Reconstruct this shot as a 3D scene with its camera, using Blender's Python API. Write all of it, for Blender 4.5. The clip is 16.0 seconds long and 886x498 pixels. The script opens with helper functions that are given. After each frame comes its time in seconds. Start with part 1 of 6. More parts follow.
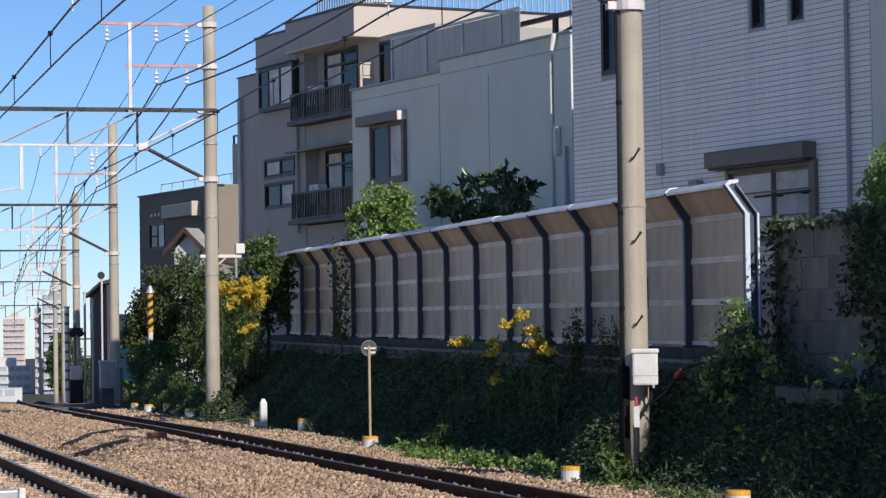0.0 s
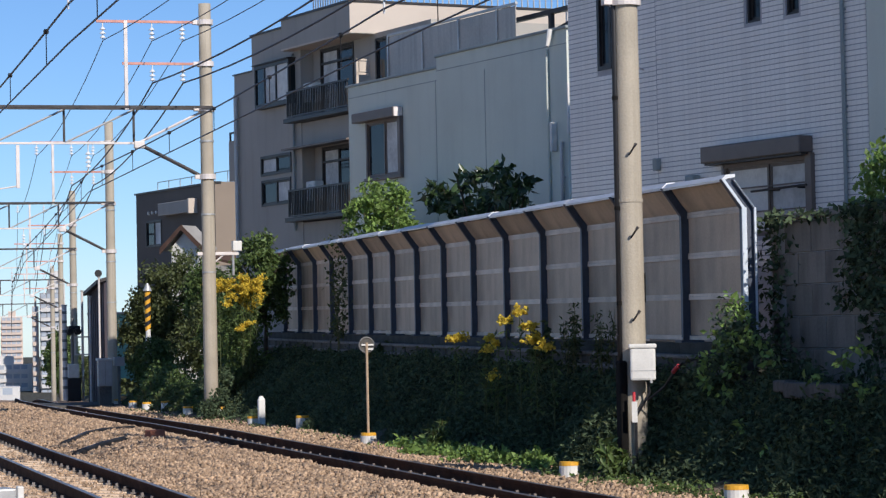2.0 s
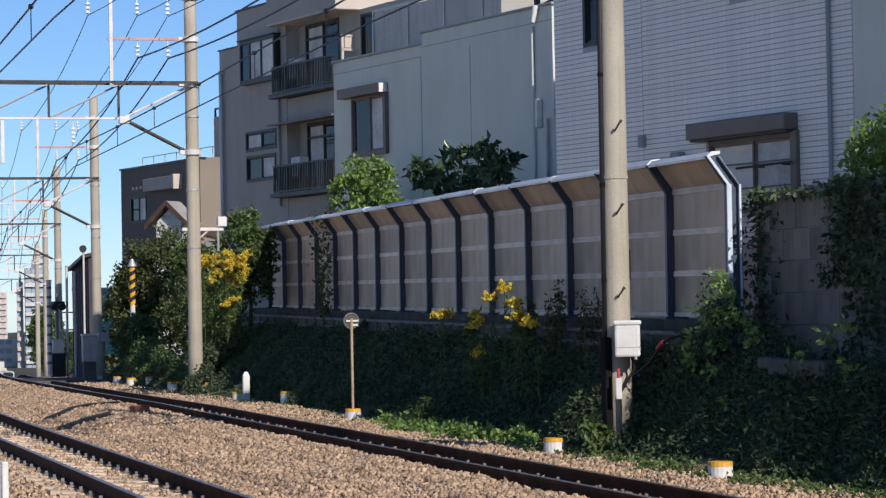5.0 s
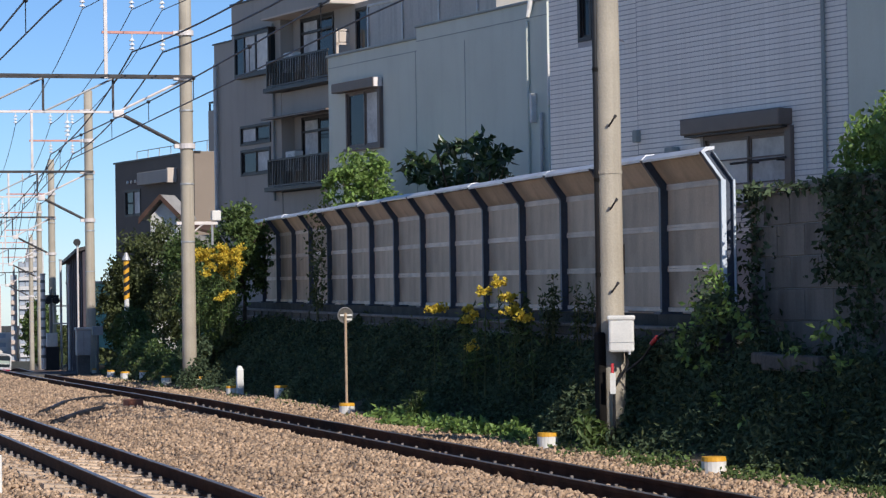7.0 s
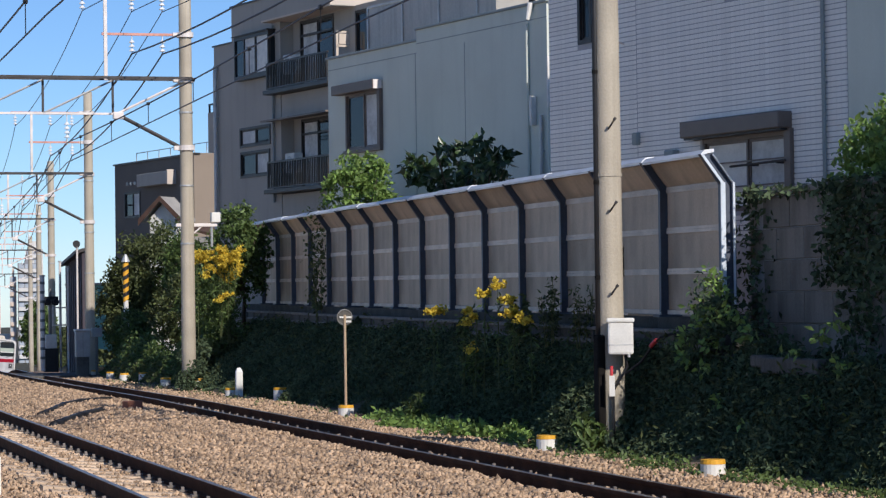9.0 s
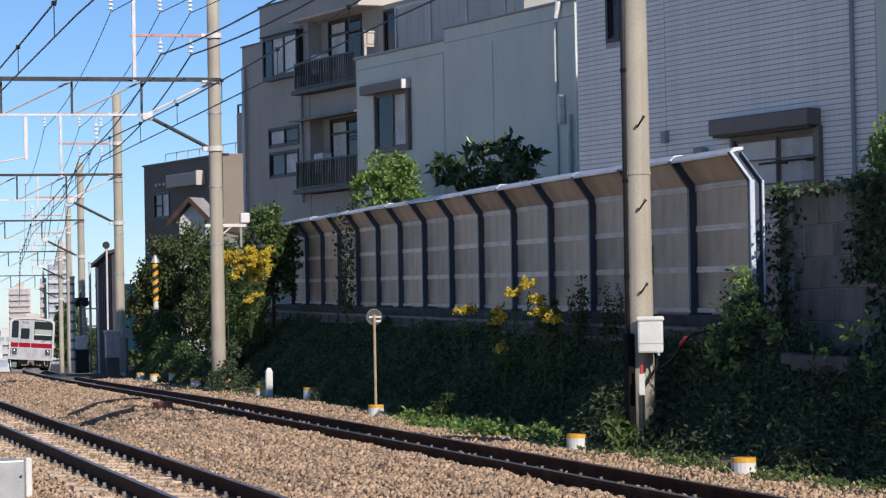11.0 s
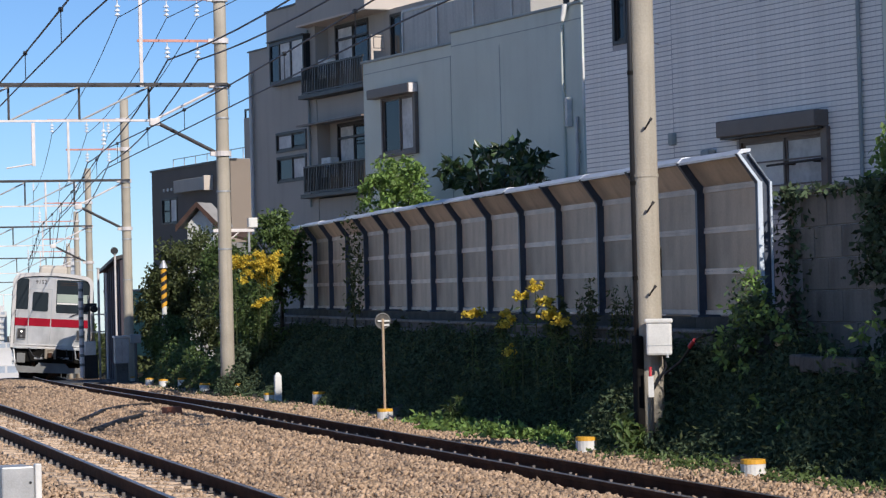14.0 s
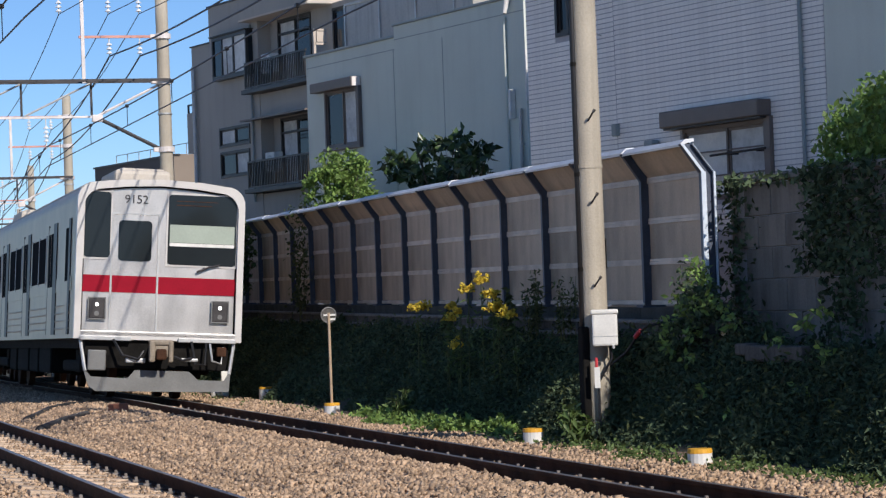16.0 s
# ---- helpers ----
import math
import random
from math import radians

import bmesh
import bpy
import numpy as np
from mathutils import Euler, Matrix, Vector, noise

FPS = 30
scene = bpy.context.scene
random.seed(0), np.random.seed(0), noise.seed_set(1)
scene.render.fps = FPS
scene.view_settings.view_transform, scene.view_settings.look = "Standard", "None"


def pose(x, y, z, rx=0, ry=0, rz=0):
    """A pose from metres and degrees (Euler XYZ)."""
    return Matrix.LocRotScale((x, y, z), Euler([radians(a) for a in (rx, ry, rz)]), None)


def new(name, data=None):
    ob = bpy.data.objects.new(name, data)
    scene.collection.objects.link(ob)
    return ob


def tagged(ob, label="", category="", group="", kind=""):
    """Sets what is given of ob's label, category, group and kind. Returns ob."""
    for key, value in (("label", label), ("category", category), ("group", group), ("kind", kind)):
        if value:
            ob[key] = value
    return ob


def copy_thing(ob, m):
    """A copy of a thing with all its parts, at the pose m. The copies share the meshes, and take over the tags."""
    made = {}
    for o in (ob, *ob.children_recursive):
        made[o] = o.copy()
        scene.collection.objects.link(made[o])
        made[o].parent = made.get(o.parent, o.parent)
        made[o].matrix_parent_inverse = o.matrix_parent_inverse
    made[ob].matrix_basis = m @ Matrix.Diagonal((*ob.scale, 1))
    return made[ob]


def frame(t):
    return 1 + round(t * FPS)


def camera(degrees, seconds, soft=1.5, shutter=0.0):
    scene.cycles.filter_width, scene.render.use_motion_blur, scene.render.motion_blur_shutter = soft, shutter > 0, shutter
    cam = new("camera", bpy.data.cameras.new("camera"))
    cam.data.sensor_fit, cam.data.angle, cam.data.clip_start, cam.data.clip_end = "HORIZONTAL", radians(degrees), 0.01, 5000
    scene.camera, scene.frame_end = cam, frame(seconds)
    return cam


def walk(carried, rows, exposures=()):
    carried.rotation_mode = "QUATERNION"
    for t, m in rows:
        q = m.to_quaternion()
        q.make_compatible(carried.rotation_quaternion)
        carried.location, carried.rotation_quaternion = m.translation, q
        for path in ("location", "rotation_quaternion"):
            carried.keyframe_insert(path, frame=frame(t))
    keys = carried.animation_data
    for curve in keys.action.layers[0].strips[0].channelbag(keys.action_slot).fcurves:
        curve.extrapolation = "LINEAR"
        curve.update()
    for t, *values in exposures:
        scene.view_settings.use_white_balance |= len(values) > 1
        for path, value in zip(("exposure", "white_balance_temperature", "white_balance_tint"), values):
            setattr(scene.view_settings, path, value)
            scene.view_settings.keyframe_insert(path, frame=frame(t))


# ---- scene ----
# ---- camera: stands beside the near track and pans by hand ----
cam = camera(19.77, 16.0, soft=1.3)
EYE = (0.0, 0.0, 1.75)
TURNS = [
    (0, 91.882, 0.863, -15.627), (0.5, 91.721, 0.954, -15.744), (1, 91.708, 0.985, -15.778), (1.5, 91.761, 1.075, -15.737),
    (2, 91.795, 1.171, -15.683), (2.5, 91.775, 1.150, -15.669), (3, 91.681, 1.174, -15.648), (3.5, 91.536, 1.074, -15.687),
    (4, 91.276, 1.006, -15.903), (6.5, 91.237, 1.036, -16.088), (7, 91.127, 0.900, -16.160), (7.5, 91.133, 0.727, -16.156),
    (8, 91.179, 0.685, -16.142), (8.5, 91.210, 0.699, -16.150), (9, 91.178, 0.800, -16.174), (11.5, 91.202, 1.167, -15.350),
    (12, 91.253, 1.225, -15.263), (12.5, 91.221, 1.176, -15.253), (13, 91.214, 1.205, -15.268), (13.5, 91.233, 1.263, -15.287),
    (14, 91.258, 1.435, -15.322), (14.5, 91.317, 1.571, -15.418), (15, 91.265, 1.616, -15.644), (15.5, 91.174, 1.920, -16.052),
    (16, 91.064, 2.120, -16.546)]
walk(cam, [(t, pose(*EYE, rx, ry, rz)) for t, rx, ry, rz in TURNS], exposures=[(0, 0.08, 6250, 13), (16, 0.08, 6250, 13)])

# ---- daylight ----
SUN = Vector((0.222, -0.8, 0.555)).normalized()
world = bpy.data.worlds.new("sky")
scene.world = world
world.use_nodes = True
wn = world.node_tree
sky = wn.nodes.new("ShaderNodeTexSky")
sky.sky_type, sky.sun_disc = "NISHITA", False
sky.sun_elevation, sky.sun_rotation = math.asin(SUN.z), math.atan2(SUN.x, SUN.y)
sky.altitude = 1500
sky.air_density, sky.dust_density, sky.ozone_density = 1.0, 0.0, 8.0
wn.links.new(sky.outputs[0], wn.nodes["Background"].inputs[0])
wn.nodes["Background"].inputs[1].default_value = 0.101
lamp = bpy.data.lights.new("sun", "SUN")
lamp.energy, lamp.angle, lamp.color = 4.1, radians(0.55), (1.0, 0.93, 0.82)
sun = new("sun", lamp)
sun.matrix_world = Matrix.Translation((0, -30, 40)) @ (-SUN).to_track_quat("-Z", "Y").to_matrix().to_4x4()


# ---- the line of the railway: straight, then a long curve over a crest ----
def off(y):
    if y < 38:
        return 0.0
    if y < 108:
        return 0.00075 * (y - 38) ** 2
    return 3.675 + 0.105 * (y - 108)


def drop(y):
    if y < 48:
        return 0.0
    if y < 240:
        return -0.008 * (y - 48) - 0.0001 * (y - 48) ** 2
    return -5.222 - 0.045 * (min(y, 520) - 240)


# ---- materials ----
def mat(name, color, rough=0.6, metal=0.0, var=0.18, scale=1.5, fine=30.0, bump=0.25, spec=0.4, rand=0.0, island=0.0, glow=None):
    m = bpy.data.materials.new(name)
    m.use_nodes = True
    nt = m.node_tree
    b = nt.nodes["Principled BSDF"]
    b.inputs["Roughness"].default_value, b.inputs["Metallic"].default_value = rough, metal
    b.inputs["Specular IOR Level"].default_value = spec
    tc = nt.nodes.new("ShaderNodeTexCoord")
    n1, n2 = nt.nodes.new("ShaderNodeTexNoise"), nt.nodes.new("ShaderNodeTexNoise")
    n1.inputs["Scale"].default_value, n1.inputs["Detail"].default_value = scale, 5
    n2.inputs["Scale"].default_value, n2.inputs["Detail"].default_value = fine, 3
    for n in (n1, n2):
        nt.links.new(tc.outputs["Object"], n.inputs["Vector"])
    add = nt.nodes.new("ShaderNodeMath")
    add.operation = "MULTIPLY_ADD"
    nt.links.new(n2.outputs["Fac"], add.inputs[0])
    add.inputs[1].default_value = 0.5
    nt.links.new(n1.outputs["Fac"], add.inputs[2])
    val = add.outputs[0]
    for kind, amount in (("rand", rand), ("island", island)):
        if amount:
            if kind == "rand":
                src = nt.nodes.new("ShaderNodeObjectInfo").outputs["Random"]
            else:
                src = nt.nodes.new("ShaderNodeNewGeometry").outputs["Random Per Island"]
            mad = nt.nodes.new("ShaderNodeMath")
            mad.operation = "MULTIPLY_ADD"
            nt.links.new(src, mad.inputs[0])
            mad.inputs[1].default_value = amount
            nt.links.new(val, mad.inputs[2])
            val = mad.outputs[0]
    top = 1.5 + rand + island
    ramp = nt.nodes.new("ShaderNodeMapRange")
    nt.links.new(val, ramp.inputs[0])
    ramp.inputs[1].default_value, ramp.inputs[2].default_value = 0.45, top - 0.45
    ramp.inputs[3].default_value, ramp.inputs[4].default_value = 1 - var * 1.6, 1 + var * 1.6
    mul = nt.nodes.new("ShaderNodeVectorMath")
    mul.operation = "SCALE"
    mul.inputs[0].default_value = color
    nt.links.new(ramp.outputs[0], mul.inputs["Scale"])
    nt.links.new(mul.outputs[0], b.inputs["Base Color"])
    if bump:
        bp = nt.nodes.new("ShaderNodeBump")
        bp.inputs["Strength"].default_value, bp.inputs["Distance"].default_value = bump, 0.02
        nt.links.new(n2.outputs["Fac"], bp.inputs["Height"])
        nt.links.new(bp.outputs[0], b.inputs["Normal"])
    if glow:
        b.inputs["Emission Color"].default_value = (*glow[:3], 1)
        b.inputs["Emission Strength"].default_value = glow[3]
    return m


def streaked(m, dark=0.55, sx=9.0, sz=0.7, lo=0.5, hi=0.75):
    """Adds vertical rain streaks to a wall's colour."""
    nt = m.node_tree
    b = nt.nodes["Principled BSDF"]
    src = b.inputs["Base Color"].links[0].from_socket
    tc = nt.nodes.new("ShaderNodeTexCoord")
    mp = nt.nodes.new("ShaderNodeMapping")
    mp.inputs["Scale"].default_value = (sx, sx, sz)
    nz = nt.nodes.new("ShaderNodeTexNoise")
    nz.inputs["Scale"].default_value, nz.inputs["Detail"].default_value = 1.0, 4
    nt.links.new(tc.outputs["Object"], mp.inputs[0])
    nt.links.new(mp.outputs[0], nz.inputs["Vector"])
    mr = nt.nodes.new("ShaderNodeMapRange")
    nt.links.new(nz.outputs["Fac"], mr.inputs[0])
    mr.inputs[1].default_value, mr.inputs[2].default_value, mr.inputs[3].default_value, mr.inputs[4].default_value = lo, hi, 1.0, dark
    mul = nt.nodes.new("ShaderNodeVectorMath")
    mul.operation = "SCALE"
    nt.links.new(src, mul.inputs[0])
    nt.links.new(mr.outputs[0], mul.inputs["Scale"])
    nt.links.new(mul.outputs[0], b.inputs["Base Color"])
    return m


def leafy(name, color, var=0.45, rough=0.5, through_light=0.3):
    m = mat(name, color, rough, 0, var, 0.8, 6, 0.0, 0.35, island=1.2)
    nt = m.node_tree
    b, out = nt.nodes["Principled BSDF"], nt.nodes["Material Output"]
    tr, mx = nt.nodes.new("ShaderNodeBsdfTranslucent"), nt.nodes.new("ShaderNodeMixShader")
    nt.links.new(b.inputs["Base Color"].links[0].from_socket, tr.inputs[0])
    mx.inputs[0].default_value = through_light
    nt.links.new(b.outputs[0], mx.inputs[1])
    nt.links.new(tr.outputs[0], mx.inputs[2])
    nt.links.new(mx.outputs[0], out.inputs[0])
    return m


def glassy(name, color, rough=0.05):
    m = mat(name, color, rough, 0, 0.1, 0.6, 3, 0.0, 0.35)
    m.node_tree.nodes["Principled BSDF"].inputs["IOR"].default_value = 1.35
    return m


BALLAST = mat("ballast_bed", (0.28, 0.19, 0.128), 0.9, 0, 0.3, 0.5, 28, 1.0)
STONE = mat("ballast_stone", (0.455, 0.318, 0.208), 0.9, 0, 0.36, 0.35, 20, 0.4, 0.2, island=1.5)
SOIL = mat("dark_soil", (0.06, 0.055, 0.035), 0.95, 0, 0.35, 0.7, 14, 0.8)
RUST = mat("rusty_rail_steel", (0.07, 0.034, 0.02), 0.9, 0.0, 0.35, 3, 60, 0.4, 0.12)
SHINE = mat("worn_rail_head", (0.3, 0.28, 0.27), 0.38, 0.8, 0.2, 6, 80, 0.1)
CLIP = mat("rail_fastening", (0.2, 0.175, 0.155), 0.6, 0.2, 0.3, 6, 60, 0.2, island=0.8)
SLEEPER = mat("concrete_sleeper", (0.60, 0.45, 0.315), 0.9, 0, 0.2, 3, 40, 0.4, rand=0.5)
CONCRETE = streaked(mat("pole_concrete", (0.45, 0.395, 0.31), 0.85, 0, 0.12, 1.2, 40, 0.3), 0.75, 7, 0.25)
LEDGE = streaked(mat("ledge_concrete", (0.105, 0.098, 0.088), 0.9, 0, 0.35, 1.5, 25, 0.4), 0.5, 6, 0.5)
# kerb colour is near black: the shade under the panels is put into it
SHADED_KERB = mat("shaded_kerb_concrete", (0.05, 0.05, 0.042), 0.95, 0, 0.35, 2, 25, 0.5)
# paler ledge concrete: light on the slab and lip edges is put into the colour
LEDGE_LIT = streaked(mat("lit_ledge_concrete", (0.20, 0.19, 0.175), 0.9, 0, 0.35, 1.5, 25, 0.4), 0.4, 6, 0.5)
BLOCK = streaked(mat("wall_block", (0.21, 0.19, 0.165), 0.92, 0, 0.22, 1.5, 25, 0.5, rand=0.5), 0.5, 3, 0.4)
GALV = mat("galvanised_steel", (0.5, 0.5, 0.49), 0.5, 0.5, 0.12, 4, 50, 0.1)
WHITE_STEEL = mat("pale_painted_steel", (0.72, 0.66, 0.62), 0.55, 0.1, 0.12, 3, 50, 0.1)
PINK_STEEL = mat("faded_red_steel", (0.62, 0.3, 0.24), 0.6, 0.1, 0.2, 3, 50, 0.1)
DARK_STEEL = mat("dark_beam_steel", (0.06, 0.055, 0.055), 0.6, 0.3, 0.25, 3, 40, 0.2)
WIRE = mat("dark_wire", (0.035, 0.033, 0.035), 0.5, 0.4, 0.2, 3, 40, 0.0)
PORCELAIN = mat("white_porcelain", (0.75, 0.76, 0.76), 0.25, 0, 0.1, 5, 40, 0.0, 0.6)
POST_BLUE = mat("blue_grey_post_paint", (0.075, 0.088, 0.12), 0.5, 0.2, 0.2, 3, 40, 0.1)
# end post colour is pale because the sun on its flange is put into it
END_SUNLIT = mat("sunlit_post_paint", (0.62, 0.68, 0.74), 0.5, 0.1, 0.12, 3, 40, 0.1)
PANEL = streaked(mat("weathered_panel", (0.50, 0.39, 0.285), 0.6, 0.1, 0.24, 1.3, 30, 0.1, rand=0.5), 0.62, 1.7, 0.7, 0.45, 0.75)
PANEL_RIB = mat("panel_rail", (0.64, 0.55, 0.46), 0.55, 0.1, 0.25, 2, 40, 0.1, rand=0.4)
CAP = mat("barrier_cap_metal", (0.7, 0.71, 0.72), 0.45, 0.3, 0.1, 2, 40, 0.1)
YELLOW = mat("yellow_paint", (0.75, 0.38, 0.03), 0.6, 0, 0.15, 5, 50, 0.2)
WHITE = mat("white_paint", (0.74, 0.72, 0.67), 0.6, 0, 0.10, 5, 50, 0.05)
BLACK = mat("black_paint", (0.02, 0.02, 0.022), 0.5, 0, 0.2, 5, 50, 0.1)
RED = mat("red_plastic", (0.55, 0.05, 0.06), 0.5, 0, 0.15, 5, 50, 0.1)
AQUA = streaked(mat("pale_green_render", (0.64, 0.67, 0.59), 0.85, 0, 0.06, 0.5, 60, 0.15), 0.93, 3, 0.3)
AQUA_TRIM = mat("green_grey_trim", (0.30, 0.335, 0.33), 0.75, 0, 0.08, 1, 40, 0.1)
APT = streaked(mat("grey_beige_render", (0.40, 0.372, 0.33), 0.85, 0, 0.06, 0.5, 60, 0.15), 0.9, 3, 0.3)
# lighter copy of the apartment render, with the sun put into its colour
APT_LIT = mat("lit_beige_render", (0.58, 0.50, 0.42), 0.85, 0, 0.06, 0.5, 60, 0.15)
TILE = mat("white_wall_tile", (0.88, 0.84, 0.79), 0.5, 0, 0.07, 2, 20, 0.1, 0.4, rand=0.35)
tn = TILE.node_tree
tcoord, cut, join, brick, tmul = (tn.nodes.new("ShaderNode" + k) for k in ("TexCoord", "SeparateXYZ", "CombineXYZ", "TexBrick", "VectorMath"))
tn.links.new(tcoord.outputs["Object"], cut.inputs[0])
tn.links.new(cut.outputs["X"], join.inputs["X"])
join.inputs["Y"].default_value = 0.5
tn.links.new(join.outputs[0], brick.inputs["Vector"])
brick.offset = 0.0
for key, value in (("Scale", 1.0), ("Mortar Size", 0.006), ("Brick Width", 0.125), ("Row Height", 4.0), ("Color1", (1, 1, 1, 1)), ("Color2", (0.93, 0.93, 0.93, 1)), ("Mortar", (0.86, 0.86, 0.87, 1))):
    brick.inputs[key].default_value = value
tmul.operation = "MULTIPLY"
tb = tn.nodes["Principled BSDF"].inputs["Base Color"]
tn.links.new(tb.links[0].from_socket, tmul.inputs[0])
tn.links.new(brick.outputs["Color"], tmul.inputs[1])
tn.links.new(tmul.outputs[0], tb)
TILE_JOINT = mat("tile_joint", (0.42, 0.41, 0.42), 0.9, 0, 0.1, 2, 30, 0.1)
BROWN = mat("brown_shutter_metal", (0.17, 0.135, 0.115), 0.5, 0.2, 0.1, 2, 40, 0.05)
FRAME = mat("bronze_window_frame", (0.045, 0.04, 0.038), 0.45, 0.3, 0.15, 3, 40, 0.05)
GLASS = glassy("window_glass", (0.022, 0.027, 0.03))
TINTED = glassy("tinted_train_glass", (0.025, 0.028, 0.031), 0.15)
TINTED.node_tree.nodes["Principled BSDF"].inputs["Specular IOR Level"].default_value = 0.0
# distant glass is paled: the haze is put into its colour
HAZED_GLASS = mat("hazed_window_glass", (0.36, 0.40, 0.45), 0.5, 0, 0.1, 0.5, 5, 0.0)
# pale colour for unseen ground, added to bounce light onto the houses
BOUNCE_GROUND = mat("bounce_ground", (0.42, 0.38, 0.33), 0.9, 0, 0.15, 0.4, 20, 0.3)
CURTAIN = mat("pale_curtain", (0.6, 0.6, 0.58), 0.8, 0, 0.2, 2, 12, 0.3)
FROSTED = streaked(mat("frosted_fence_panel", (0.40, 0.37, 0.33), 0.4, 0, 0.12, 1, 20, 0.05), 0.75, 5, 0.4)
BARK = mat("bark", (0.09, 0.07, 0.05), 0.9, 0, 0.3, 4, 40, 0.6)
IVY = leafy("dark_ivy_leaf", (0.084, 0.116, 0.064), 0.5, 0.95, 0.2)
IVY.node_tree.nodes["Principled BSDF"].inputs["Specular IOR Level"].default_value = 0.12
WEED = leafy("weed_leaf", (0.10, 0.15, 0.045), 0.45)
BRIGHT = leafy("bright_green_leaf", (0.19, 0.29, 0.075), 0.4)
LAUREL = leafy("dark_glossy_leaf", (0.05, 0.085, 0.032), 0.4, 0.3, 0.15)
HEDGE = leafy("hedge_leaf", (0.095, 0.115, 0.042), 0.5)
GOLD = leafy("goldenrod_bloom", (0.74, 0.56, 0.07), 0.3, 0.7, 0.3)
STEM = leafy("dry_stem", (0.17, 0.16, 0.06), 0.3)
STEEL = mat("stainless_steel", (0.41, 0.325, 0.22), 0.42, 0.3, 0.1, 1.5, 40, 0.03)
FRONT = streaked(mat("pale_front_panel", (0.64, 0.61, 0.57), 0.32, 0.45, 0.12, 1.2, 40, 0.03), 0.72, 2.5, 0.8, 0.4, 0.7)
RIM = mat("white_front_rim", (0.62, 0.59, 0.55), 0.4, 0, 0.06, 2, 40, 0.02)
STRIPE = mat("red_stripe", (0.30, 0.006, 0.02), 0.45, 0, 0.1, 2, 40, 0.02, 0.12)
# grime darkened to near black: the shade beneath the car is put into it
UNDER = mat("shaded_underframe_grime", (0.013, 0.012, 0.011), 0.9, 0.0, 0.3, 3, 30, 0.3, 0.1)
ROOF_GREY = mat("car_roof_grey", (0.33, 0.31, 0.28), 0.7, 0, 0.15, 2, 30, 0.1)
BEIGE = mat("beige_roof_unit", (0.55, 0.49, 0.41), 0.7, 0, 0.1, 2, 30, 0.1)
HEADLIGHT = mat("headlight_lens", (0.9, 0.9, 0.85), 0.15, 0, 0.02, 2, 30, 0.0, glow=(1, 0.95, 0.85, 4))
BLIND = mat("pale_green_blind", (0.36, 0.41, 0.34), 0.7, 0, 0.08, 2, 30, 0.05)
GUARD = mat("grey_guard_paint", (0.18, 0.18, 0.172), 0.6, 0.1, 0.15, 3, 40, 0.1)
COUPLER = mat("tan_coupler_steel", (0.30, 0.25, 0.19), 0.7, 0.1, 0.25, 4, 40, 0.2)
SHED_WALL = streaked(mat("shed_board", (0.075, 0.063, 0.075), 0.85, 0, 0.15, 1, 30, 0.2), 0.6, 5, 0.5)
CABINET = mat("grey_cabinet_paint", (0.36, 0.36, 0.35), 0.6, 0.1, 0.15, 3, 40, 0.1)
TAN_RENDER = mat("tan_render", (0.27, 0.215, 0.165), 0.85, 0, 0.08, 0.5, 50, 0.1)
GABLE_WOOD = mat("dark_brown_wood", (0.09, 0.05, 0.035), 0.7, 0, 0.2, 3, 40, 0.2)
ROAD = mat("asphalt", (0.06, 0.06, 0.06), 0.85, 0, 0.2, 1, 40, 0.3)


